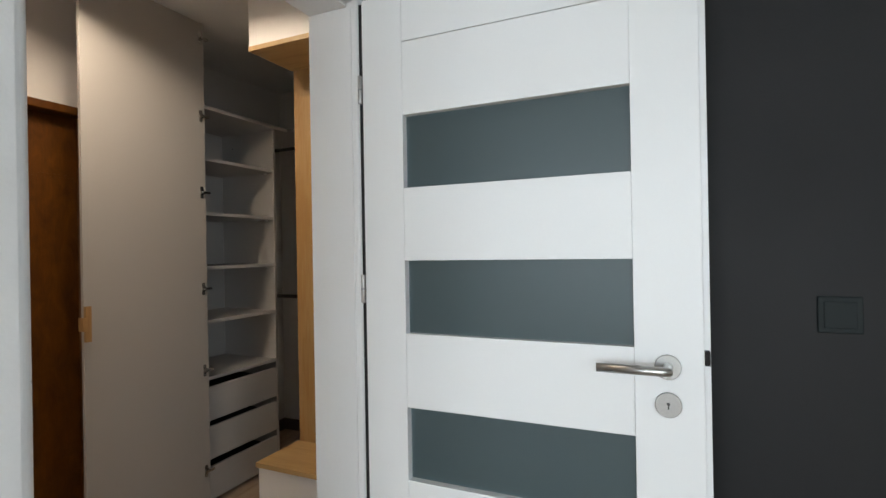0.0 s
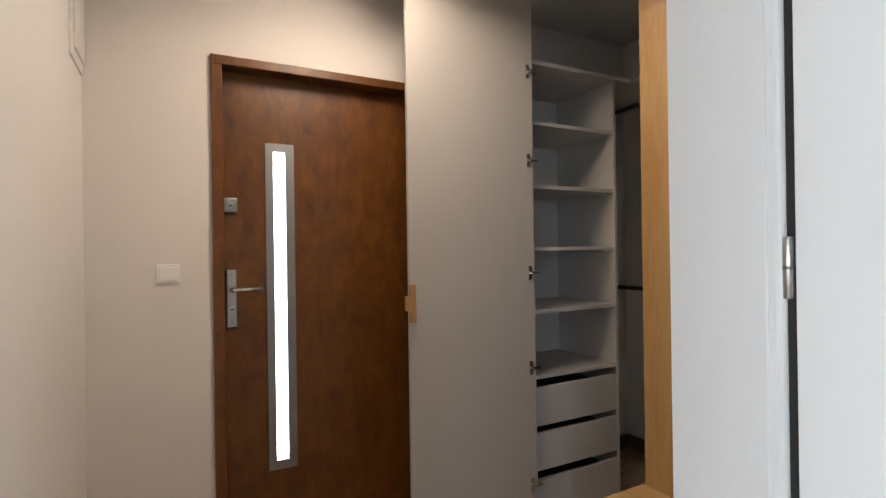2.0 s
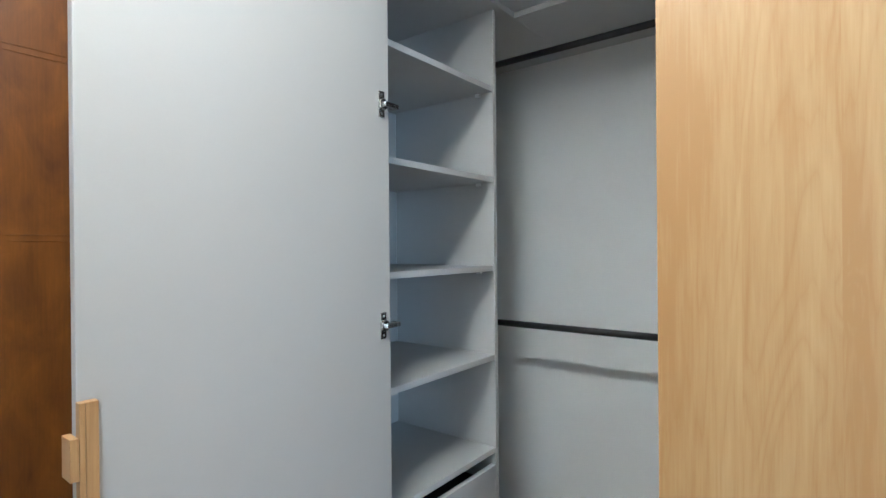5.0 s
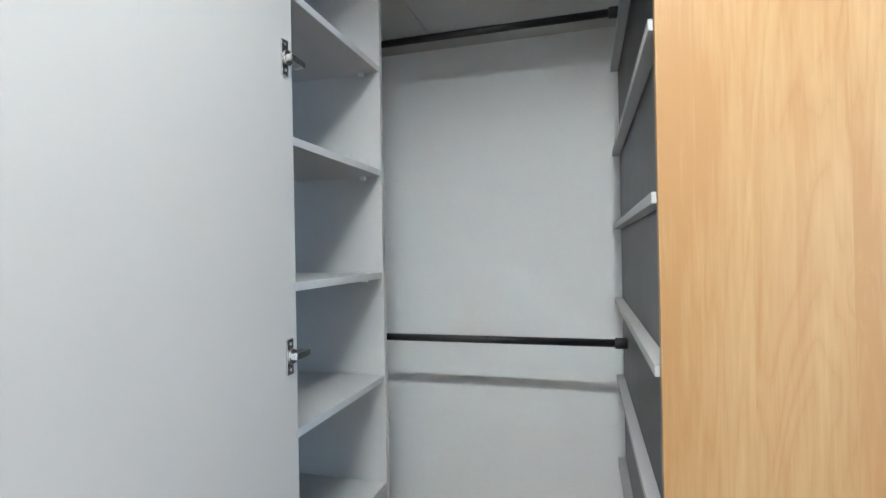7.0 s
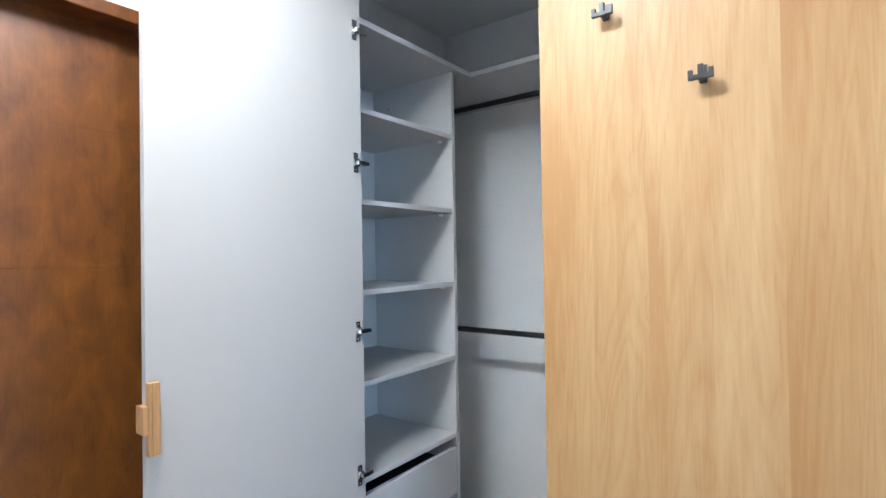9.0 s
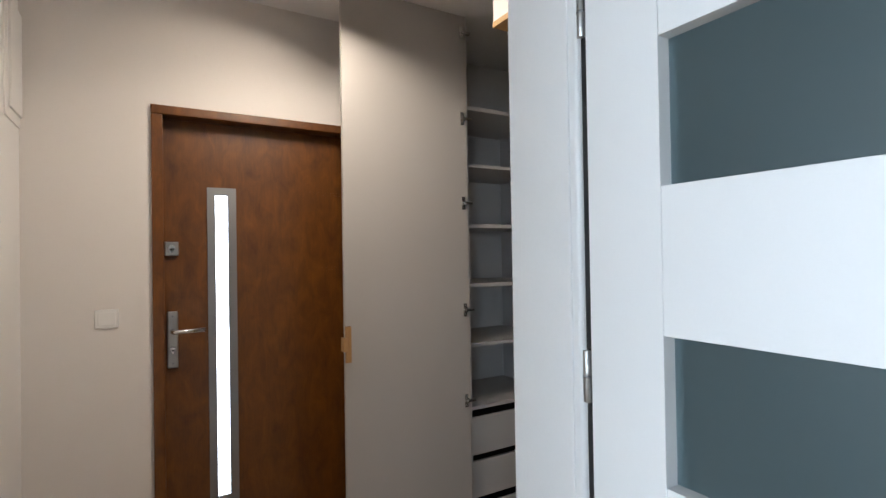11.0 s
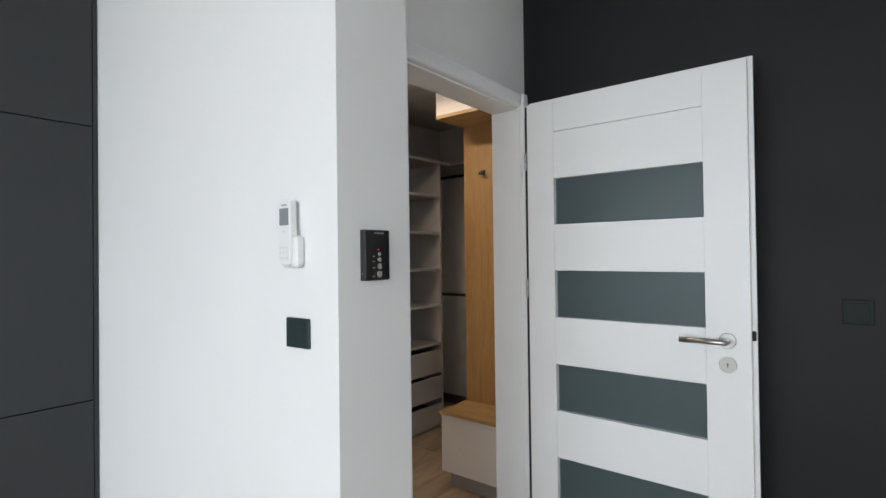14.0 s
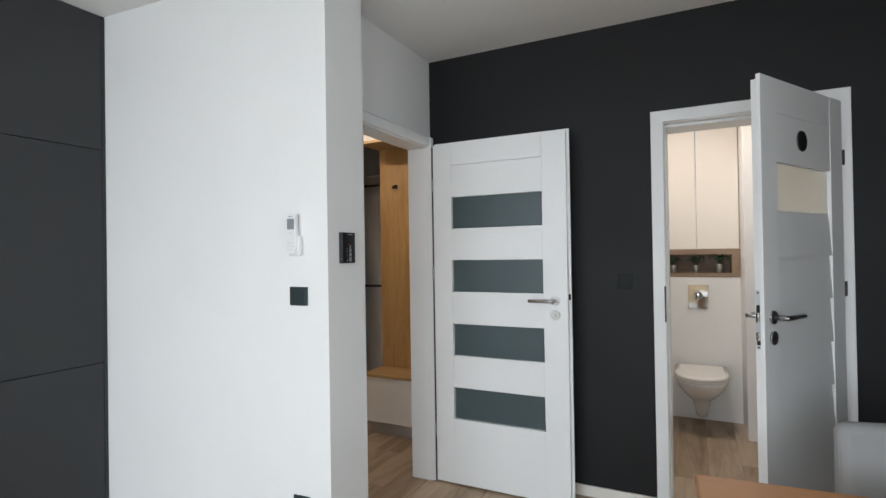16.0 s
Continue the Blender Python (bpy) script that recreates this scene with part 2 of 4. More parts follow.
PULL_OAK = wood("pull_oak", (0.26, 0.14, 0.05), (0.38, 0.22, 0.085), (0.47, 0.29, 0.125), "z", 0.5)
OAK_FLAT = wood("light_oak_board", (0.27, 0.165, 0.060), (0.42, 0.28, 0.12), (0.52, 0.38, 0.19), "x", 0.5)
WALNUT = wood("walnut_door_foil", (0.056, 0.0165, 0.0020), (0.128, 0.0430, 0.0034), (0.220, 0.082, 0.0070), "z", 0.40, 0.14, ring=1.6, bump=0.015, mix=(0.05, 0.26, 0.74), lines=7.0, patches=(16.0, 8.0), swirl=1.0)
NICHE_OAK = wood("smoked_oak", (0.17, 0.11, 0.07), (0.26, 0.18, 0.12), (0.34, 0.25, 0.17), "x", 0.5)
FLOOR_OAK = wood("laminate_oak", (0.135, 0.092, 0.056), (0.310, 0.228, 0.154), (0.440, 0.345, 0.250), "y", 0.42, pieces=True, mix=(0.24, 0.40, 0.56), patches=(8.0, 1.6))
TABLE_OAK = wood("table_oak", (0.25, 0.11, 0.04), (0.42, 0.195, 0.078), (0.54, 0.275, 0.115), "x", 0.4)
DAYLIGHT = glowing("outdoor_daylight", (0.9, 0.96, 1.0), 9.0)
LAMP_GLOW = glowing("lit_lamp_lens", (1.0, 0.88, 0.72), 14.0)
RED_LED = glowing("red_indicator", (1.0, 0.02, 0.06), 1.5)
DARK_STEEL = plain("dark_steel", (0.11, 0.115, 0.12), 0.45, 1.0, var=0.08, bump=0.02, fine=300)
KEY_GREY = plain("pale_grey_keys", (0.68, 0.67, 0.67), 0.5, bump=0.0)

# ---------- building helpers ----------


def bm_new():
    return bmesh.new()


def box(bm, a, b, bevel=0.0, seg=2):
    lo = [min(p, q) for p, q in zip(a, b)]
    hi = [max(p, q) for p, q in zip(a, b)]
    m = Matrix.Translation([(p + q) / 2 for p, q in zip(lo, hi)]) @ Matrix.Diagonal((*[q - p for p, q in zip(lo, hi)], 1))
    made = bmesh.ops.create_cube(bm, size=1, matrix=m)
    if bevel:
        edges = list({e for v in made["verts"] for e in v.link_edges})
        bmesh.ops.bevel(bm, geom=edges, offset=bevel, segments=seg, profile=0.5, affect="EDGES")
    return bm


def one_box(a, b, bevel=0.0, seg=2):
    return box(bm_new(), a, b, bevel, seg)


def cyl(bm, p0, p1, r, seg=24, r2=None, bevel=0.0):
    p0, p1 = Vector(p0), Vector(p1)
    way = p1 - p0
    m = Matrix.Translation((p0 + p1) / 2) @ way.to_track_quat("Z", "Y").to_matrix().to_4x4()
    made = bmesh.ops.create_cone(bm, cap_ends=True, segments=seg, radius1=r, radius2=r if r2 is None else r2, depth=way.length, matrix=m)
    faces = {f for v in made["verts"] for f in v.link_faces}
    caps = [f for f in faces if len(f.verts) > 4]
    for f in faces:
        f.smooth = f not in caps
    if bevel:
        edges = list({e for f in caps for e in f.edges})
        bmesh.ops.bevel(bm, geom=edges, offset=bevel, segments=2, profile=0.5, affect="EDGES")
    return bm


def one_cyl(p0, p1, r, seg=24, r2=None, bevel=0.0):
    return cyl(bm_new(), p0, p1, r, seg, r2, bevel)


def tube(points, r, seg=14):
    """A round bar through the points, with mitred bends."""
    bm = bm_new()
    pts = [Vector(p) for p in points]
    rings = []
    for i, p in enumerate(pts):
        a = (pts[i] - pts[i - 1]).normalized() if i else (pts[1] - pts[0]).normalized()
        b = (pts[i + 1] - pts[i]).normalized() if i + 1 < len(pts) else a
        q = (a + b).normalized()
        side = q.cross(Vector((0, 0, 1)))
        side = side.normalized() if side.length > 0.05 else Vector((1, 0, 0))
        up = side.cross(q).normalized()
        k = 1 / max(0.5, a.dot(q))
        rings.append([bm.verts.new(p + r * (math.cos(w) * side * k + math.sin(w) * up)) for w in [2 * math.pi * j / seg for j in range(seg)]])
    for u, v in zip(rings, rings[1:]):
        for j in range(seg):
            f = bm.faces.new((u[j], u[(j + 1) % seg], v[(j + 1) % seg], v[j]))
            f.smooth = True
    bm.faces.new(rings[0][::-1])
    bm.faces.new(rings[-1])
    bmesh.ops.recalc_face_normals(bm, faces=bm.faces)
    return bm


def loft(rings, smooth=True):
    bm = bm_new()
    loops = [[bm.verts.new(p) for p in ring] for ring in rings]
    n = len(loops[0])
    for u, v in zip(loops, loops[1:]):
        for j in range(n):
            f = bm.faces.new((u[j], u[(j + 1) % n], v[(j + 1) % n], v[j]))
            f.smooth = smooth
    bm.faces.new(loops[0][::-1])
    bm.faces.new(loops[-1])
    bmesh.ops.recalc_face_normals(bm, faces=bm.faces)
    return bm


def full_matrix(ob):
    m = ob.matrix_basis.copy()
    while ob.parent:
        ob = ob.parent
        m = ob.matrix_basis @ m
    return m


def part(name, bm, material, parent=None, label="", world=True):
    """One mesh object. With a parent it is a part; its mesh is given in the world's metres, or in the parent's own frame."""
    if parent is not None and world:
        bmesh.ops.transform(bm, matrix=full_matrix(parent).inverted(), verts=bm.verts)
    mesh = bpy.data.meshes.new(name)
    bm.to_mesh(mesh)
    bm.free()
    mesh.materials.append(material)
    ob = new(name, mesh)
    if parent is not None:
        ob.parent = parent
    if label:
        ob["label"] = label
    return ob


def thing(name, where, label, category, group="", kind=""):
    ob = new(name)
    ob.empty_display_size = 0.05
    ob.matrix_basis = where
    return tagged(ob, label, category, group, kind)


def setting(name, bm, material, label, category):
    return tagged(part(name, bm, material), label, category, kind="structure")


# ---------- the structure ----------
TOP, HALL_TOP = 2.632, 2.595
setting("floor", one_box((-2.75, -4.1, -0.12), (3.7, 3.85, -0.010)), SHADOW_GAP, "screed slab under light oak laminate planks", "floor")


def prism(corners, z0, z1):
    """An upright block on a floor outline."""
    return loft([[(x, y, z) for x, y in corners] for z in (z0, z1)], smooth=False)


def white_wall_y(x):
    """The white wall stands a little askew to the rest."""
    return 0.537 + (x + 0.318) * 0.0624


SKEW = math.degrees(math.atan(0.0624))
b = prism([(-2.6, white_wall_y(-2.6)), (-0.318, 0.537), (-0.318, 0.795), (-0.505, 0.795), (-0.505, 0.667), (-2.6, 0.667)], 0, TOP)
setting("wall_white", b, WHITE_WALL, "white painted wall with a thick end by the doorway", "wall")
b = one_box((-0.575, 0.795, 2.060), (-0.505, 1.655, TOP))
box(b, (-0.575, 1.655, 0), (-0.505, 3.63, TOP))
setting("wall_doorway", b, WHITE_WALL, "white painted wall over the open doorway", "wall")
b = one_box((-0.505, 1.815, 0), (0.875, 2.03, TOP))
box(b, (0.875, 1.815, 2.090), (1.655, 2.03, TOP))
box(b, (1.655, 1.815, 0), (3.6, 2.03, TOP))
setting("wall_dark", b, DARK_WALL, "matt graphite painted wall with a toilet doorway", "wall")
b = one_box((-2.40, 0.667, 0), (-2.243, 1.10, HALL_TOP))
box(b, (-2.40, 1.10, 2.062), (-2.243, 2.03, HALL_TOP))
box(b, (-2.40, 2.03, 0), (-2.243, 2.388, HALL_TOP))
setting("wall_entrance", b, HALL_WALL, "warm white painted wall round the entrance door", "wall")
setting("wall_closet", one_box((-2.50, 2.388, 0), (-2.40, 3.63, HALL_TOP)), WHITE_WALL, "white painted side wall of the closet", "wall")
setting("wall_closet_back", one_box((-2.40, 3.54, 0), (-0.575, 3.63, HALL_TOP)), WHITE_WALL, "white painted back wall of the closet", "wall")
setting("ceiling_hall", one_box((-2.50, 0.667, HALL_TOP), (-0.575, 3.63, HALL_TOP + 0.08)), CEILING, "white painted hall ceiling", "ceiling")
setting("ceiling_living", one_box((-2.6, -4.1, TOP), (3.7, 2.03, TOP + 0.1)), CEILING, "white painted living room ceiling", "ceiling")
setting("ceiling_toilet", one_box((0.45, 2.031, 2.56), (2.2, 3.85, 2.66)), CEILING, "white painted toilet ceiling", "ceiling")
for name, lo, hi in (("wall_toilet_west", (0.45, 2.031, 0), (0.55, 3.85, 2.56)), ("wall_toilet_east", (2.1, 2.031, 0), (2.2, 3.12, 2.56)), ("wall_toilet_shaft", (1.360, 3.12, 0), (2.2, 3.85, 2.56))):
    setting(name, one_box(lo, hi), WHITE_WALL, "white painted wall of the small toilet", "wall")
setting("wall_west", one_box((-2.7, -4.1, 0), (-2.6, 0.667, TOP)), WHITE_WALL, "white painted living room wall", "wall")
b = one_box((3.6, -4.1, 0), (3.7, -2.05, TOP))
box(b, (3.6, -0.65, 0), (3.7, -0.5, TOP))
box(b, (3.6, -2.05, 0), (3.7, -0.65, 0.85))
box(b, (3.6, -2.05, 2.25), (3.7, -0.65, TOP))
setting("wall_east", b, WHITE_WALL, "white painted living room wall with an assumed side window", "wall")
# Unseen wall, added to keep the side window's light off the toilet door.
b = one_box((2.55, -0.60, 0), (3.6, -0.50, TOP))
box(b, (2.55, -0.499, 0), (2.65, 1.814, TOP))
setting("wall_light_stop", b, DARK_WALL, "unseen graphite wall beyond the table, added to block window light", "wall")
b = one_box((-2.6, -4.1, 0), (-1.40, -4.0, TOP))
box(b, (2.40, -4.1, 0), (3.6, -4.0, TOP))
box(b, (-1.40, -4.1, 2.52), (2.40, -4.0, TOP))
box(b, (-1.40, -4.1, 0), (2.40, -4.0, 0.15))
setting("wall_window", b, WHITE_WALL, "white painted wall with a wide window", "wall")
w = thing("window_1", pose(0.50, -4.05, 0.15), "wide white window that lets in daylight", "window", kind="structure")
for x0, x1, z0, z1 in ((-1.40, 2.40, 0.15, 0.21), (-1.40, 2.40, 2.46, 2.52), (-1.40, -1.34, 0.21, 2.46), (2.34, 2.40, 0.21, 2.46), (0.47, 0.53, 0.21, 2.46)):
    part("window_frame", one_box((x0, -4.08, z0), (x1, -4.02, z1), 0.004), WHITE_TRIM, w)

for x0, x1 in ((-1.338, 0.468), (0.532, 2.338)):
    part("pane", one_box((x0, -4.056, 0.212), (x1, -4.046, 2.458)), CLEAR_GLASS, w, "clear window glass").visible_shadow = False

# Unseen; its place is assumed from how the white wall's end is lit.
w = thing("window_2", pose(3.65, -1.35, 0.85), "unseen side window, assumed, that lets in daylight", "window", kind="structure")
for y0, y1, z0, z1 in ((-2.05, -0.65, 0.85, 0.91), (-2.05, -0.65, 2.19, 2.25), (-2.05, -1.99, 0.91, 2.19), (-0.71, -0.65, 0.91, 2.19)):
    part("window_frame", one_box((3.62, y0, z0), (3.68, y1, z1), 0.004), WHITE_TRIM, w)
part("pane", one_box((3.646, -1.988, 0.912), (3.656, -0.712, 2.188)), CLEAR_GLASS, w, "clear window glass").visible_shadow = False

# skirting
setting("baseboard_dark_wall", one_box((-0.40, 1.800, 0), (0.833, 1.814, 0.06), 0.003), CREAM_BOARD, "light oak skirting board", "baseboard")
setting("baseboard_closet", one_box((-2.384, 3.525, 0), (-0.58, 3.539, 0.085), 0.003), DARK_BASE, "dark taupe skirting board in the closet", "baseboard")
setting("baseboard_closet_side", one_box((-2.399, 2.995, 0), (-2.385, 3.539, 0.085), 0.003), DARK_BASE, "dark taupe skirting board in the closet", "baseboard")

# ---------- doorway between living room and hall ----------
f = thing("door_frame_1", pose(-0.49, 1.2, 0), "white foil door frame with rounded casing", "door frame", kind="structure")
part("jamb", one_box((-0.557, 1.612, 0), (-0.416, 1.654, 2.028), 0.002), WHITE_TRIM, f)
def jamb_corner(a, k=1.0):
    """A point of the jamb's rounded corner, a degrees round it; k above 1 lies proud of it."""
    return -0.352 + k * 0.0325 * math.cos(radians(a)), 0.7952 + k * 0.0232 * math.sin(radians(a))


corner = [jamb_corner(a) for a in range(0, 91, 9)]
part("jamb", prism([(-0.572, 0.7952), *corner, (-0.372, 0.8188), (-0.374, 0.8172), (-0.382, 0.8172), (-0.388, 0.8225), (-0.400, 0.8262), (-0.436, 0.8266), (-0.440, 0.8200), (-0.572, 0.8200)], 0, 2.028), WHITE_TRIM, f, "rounded white foil jamb with a groove")
part("head", one_box((-0.557, 0.797, 2.0285), (-0.430, 1.654, 2.058), 0.002), WHITE_TRIM, f)
part("casing", one_box((-0.504, 1.6145, 0), (-0.398, 1.657, 2.094), 0.009, 4), WHITE_TRIM, f)
part("casing", one_box((-0.504, 0.797, 2.034), (-0.405, 1.614, 2.093), 0.012, 4), WHITE_TRIM, f)
# Seal widened so that its black also stands for the shaded gap.
part("seal", one_box((-0.3978, 1.623, 0.01), (-0.3882, 1.636, 2.03)), RUBBER, f, "black rubber seal, widened to darken the gap beside the leaf")
torn = [jamb_corner(a, 1.025) for a in range(56, 91, 8)]
part("torn_patch", prism([(torn[0][0], 0.8120), *torn, (-0.3715, 0.8195), (-0.3715, 0.8120)], 0.30, 1.190), RAW_BOARD, f, "bare fibreboard where the white foil is torn away")
part("crack", tube([(*jamb_corner(a), z) for a, z in ((66, 1.189), (65, 1.212), (56, 1.216), (40, 1.221))], 0.0006, 6), SHADOW_GAP, f, "dark crack in the foil")
for z in (1.80, 1.265, 0.32):
    h = part("hinge", one_cyl((-0.396, 1.622, z - 0.038), (-0.396, 1.622, z + 0.038), 0.0065, 14, bevel=0.001), STEEL, f)
    part("hinge_ring", one_cyl((-0.396, 1.622, z - 0.002), (-0.396, 1.622, z + 0.002), 0.0069, 14), DULL_STEEL, h)
    part("hinge_pin", one_cyl((-0.414, 1.627, z + 0.012), (-0.397, 1.627, z + 0.012), 0.004, 10), STEEL, h)


def lever_set(owner, x, z, tip, face, side):
    """Round-rose lever handle and key rose on a door leaf; face is the y of the leaf's face, side the way that it looks."""
    rose = part("handle_rose", one_cyl((x, face, z), (x, face + side * 0.008, z), 0.026, 32, bevel=0.0012), ROSE_STEEL, owner, "brushed steel rose", world=False)
    part("lever", tube([(x, face + side * 0.008, z), (x, face + side * 0.040, z), (x, face + side * 0.050, z), (x + (0.012 if tip > x else -0.012), face + side * 0.052, z), (tip, face + side * 0.052, z)], 0.0095, 18), STEEL, rose, "brushed steel lever", world=False)
    key = part("key_rose", one_cyl((x, face, z - 0.079), (x, face + side * 0.008, z - 0.079), 0.026, 32, bevel=0.0012), ROSE_STEEL, owner, "brushed steel key rose", world=False)
    b = one_cyl((x, face + side * 0.0075, z - 0.076), (x, face + side * 0.0086, z - 0.076), 0.0034, 12)
    box(b, (x - 0.0015, face + side * 0.0075, z - 0.087), (x + 0.0015, face + side * 0.0086, z - 0.076))
    part("keyhole", b, BLACK, key, world=False)


# open white leaf with four glass panes
d = thing("door_1", pose(-0.387, 1.621, 0, 0, 0, 0.1), "open white interior door with four frosted glass panes", "door", kind="structure")
L = 0.806
for x0, x1 in ((0, 0.1192), (0.6728, L)):
    part("stile", one_box((x0, 0, 0.010), (x1, 0.026, 2.038), 0.0008), WHITE_DOOR, d, world=False)
for z0, z1 in ((1.9085, 2.038), (1.717, 1.9065), (1.340, 1.528), (0.960, 1.151), (0.582, 0.771), (0.010, 0.393)):
    part("rail", one_box((0.1196, 0.0007, z0), (0.6724, 0.026, z1), 0.0006), WHITE_DOOR, d, world=False)
b = one_box((0, 0.026, 0.010), (0.1185, 0.040, 2.051), 0.001)
box(b, (0.6735, 0.026, 0.010), (L + 0.014, 0.040, 2.051), 0.001)
for z0, z1 in ((1.717, 2.051), (1.340, 1.528), (0.960, 1.151), (0.582, 0.771), (0.010, 0.393)):
    box(b, (0.1185, 0.026, z0), (0.6735, 0.040, z1))
part("back_board", b, WHITE_DOOR, d, world=False)
for z0, z1 in ((1.528, 1.717), (1.151, 1.340), (0.771, 0.960), (0.393, 0.582)):
    part("pane", one_box((0.1187, 0.022, z0 + 0.0002), (0.6733, 0.028, z1 - 0.0002)), FROSTED, d, "frosted grey-green glass", world=False).visible_shadow = False
lever_set(d, 0.738, 1.114, 0.601, 0.0, -1)
part("latch", one_box((L, 0.010, 1.118), (L + 0.012, 0.022, 1.150), 0.002), BLACK_GLOSS, d, world=False)
part("lock_plate", one_box((L, 0.006, 1.00), (L + 0.0012, 0.024, 1.24)), WHITE_PLASTIC, d, world=False)

# ---------- toilet doorway ----------
f = thing("door_frame_2", pose(1.26, 1.82, 0), "white foil door frame of the toilet", "door frame", kind="structure")
b = bm_new()
outline = [(0.834, 0), (0.834, 2.120), (1.692, 2.120), (1.692, 0), (1.625, 0), (1.625, 2.059), (0.896, 2.059), (0.896, 0)]
face = b.faces.new([b.verts.new((x, 1.814, z)) for x, z in outline])
made = bmesh.ops.extrude_face_region(b, geom=[face])["geom"]
bmesh.ops.translate(b, vec=(0, -0.017, 0), verts=[v for v in made if isinstance(v, bmesh.types.BMVert)])
bmesh.ops.recalc_face_normals(b, faces=b.faces)
bmesh.ops.bevel(b, geom=[e for e in b.edges if all(v.co.y < 1.80 for v in e.verts)], offset=0.004, segments=3, profile=0.5, affect="EDGES")
part("casing", b, WHITE_TRIM, f, "white foil casing round the opening")
for x0, x1, x2, x3 in ((0.876, 0.899, 0.876, 0.908), (1.622, 1.654, 1.613, 1.654)):
    part("jamb", one_box((x0, 1.8145, 0), (x1, 1.8650, 2.054), 0.002), WHITE_TRIM, f)
    part("door_stop", one_box((x2, 1.8655, 0), (x3, 2.035, 2.054), 0.002), WHITE_TRIM, f)
part("head", one_box((0.876, 1.8145, 2.0545), (1.654, 1.8650, 2.089), 0.002), WHITE_TRIM, f)
part("head_stop", one_box((0.9085, 1.8655, 2.040), (1.6125, 2.035, 2.089), 0.002), WHITE_TRIM, f)
part("strike_plate", one_box((0.888, 1.7950, 1.0), (0.8965, 1.7972, 1.19), 0.0005), BLACK, f, "dark steel strike plate")
for z in (1.795, 1.190, 0.32):
    part("hinge", one_cyl((1.6555, 1.789, z - 0.034), (1.6555, 1.789, z + 0.034), 0.0055, 14), DARK_STEEL, f)

d = thing("door_2", pose(1.641, 1.745, 0, 0, 0, -121.3), "half open white toilet door with vent hole and glass pane", "door", kind="structure")
L = 0.724
for x0, x1 in ((0, 0.1185), (L - 0.12, L)):
    part("stile", one_box((x0, -0.015, 0.012), (x1, 0, 2.046), 0.001), WHITE_DOOR, d, world=False)
part("rail", one_box((0.1190, -0.015, 1.9120), (L - 0.1205, -0.001, 2.046), 0.001), WHITE_DOOR, d, world=False)
spans = [(1.718, 1.9110), (1.345, 1.529), (1.158, 1.344), (0.969, 1.157), (0.780, 0.968), (0.592, 0.779), (0.401, 0.591), (0.012, 0.400)]
for z0, z1 in spans:
    x0, x1 = 0.1190, L - 0.1205
    low, high = (-0.0025, -0.0025) if z0 > 1.6 else (-0.0015, -0.0125)
    ring = [(x0, z0), (x1, z0), (x1, z1), (x0, z1)]
    b = bm_new()
    vs = [b.verts.new((x, -0.015, z)) for x, z in ring] + [b.verts.new((x, low if z == z0 else high, z)) for x, z in ring]
    for q in ((3, 2, 1, 0), (4, 5, 6, 7), (0, 1, 5, 4), (1, 2, 6, 5), (2, 3, 7, 6), (3, 0, 4, 7)):
        b.faces.new([vs[i] for i in q])
    bmesh.ops.recalc_face_normals(b, faces=b.faces)
    part("panel", b, WHITE_DOOR, d, world=False)
part("pane", one_box((0.1192, -0.020, 1.5295), (L - 0.1207, -0.014, 1.7175)), LIT_FROSTED, d, "frosted glass", world=False).visible_shadow = False
b = one_box((0.014, -0.040, 0.012), (0.1185, -0.0155, 2.032), 0.001)
box(b, (L - 0.12, -0.040, 0.012), (L - 0.014, -0.0155, 2.032), 0.001)
box(b, (0.1185, -0.040, 1.7185), (L - 0.12, -0.0155, 2.032))
box(b, (0.1185, -0.040, 0.012), (L - 0.12, -0.0155, 1.5285))
part("back_board", b, WHITE_DOOR, d, "white foil rebated core of the leaf", world=False)
ring = part("vent_ring", one_cyl((0.388, -0.006, 1.822), (0.388, 0.003, 1.822), 0.043, 32, bevel=0.002), DARK_STEEL, d, "dark round vent ring", world=False)
part("vent_mesh", one_cyl((0.388, 0.0031, 1.822), (0.388, 0.0036, 1.822), 0.037, 32), BLACK, ring, world=False)
lever_set(d, L - 0.062, 1.117, L - 0.20, 0.0, 1)
lever_set(d, L - 0.062, 1.117, L - 0.20, -0.040, -1)
E = L - 0.014
plate = part("lock_plate", one_box((E, -0.037, 0.995), (E + 0.002, -0.0185, 1.222), 0.0008), BRIGHT_PLATE, d, "bright steel lock plate with latch", world=False)
part("latch", one_box((E + 0.0021, -0.033, 1.098), (E + 0.013, -0.022, 1.135), 0.002), NICKEL, plate, world=False)
part("latch_slot", one_box((E + 0.0018, -0.034, 1.136), (E + 0.0024, -0.021, 1.165)), BLACK, plate, "dark slot", world=False)
part("bolt", one_box((E + 0.0021, -0.034, 1.030), (E + 0.010, -0.021, 1.062), 0.002), NICKEL, plate, world=False)
part("bolt_slot", one_box((E + 0.0018, -0.034, 1.012), (E + 0.0024, -0.021, 1.028)), BLACK, plate, "dark slot", world=False)
for z in (1.003, 1.212):
    part("screw", one_cyl((E + 0.002, -0.0278, z), (E + 0.003, -0.0278, z), 0.004, 10), DARK_STEEL, plate, world=False)

# ---------- entrance door ----------
FX = -2.305
d = thing("door_3", pose(-2.30, 1.56, 0), "closed dark walnut entrance door with lit glass strip", "door", kind="structure")
for y0, y1 in ((1.087, 1.129), (2.001, 2.046)):
    part("door_frame", one_box((-2.390, y0, 0), (-2.224, y1, 2.0405), 0.004), WALNUT, d)
part("door_frame", one_box((-2.390, 1.087, 2.041), (-2.224, 2.046, 2.079), 0.004), WALNUT, d)
b = bm_new()
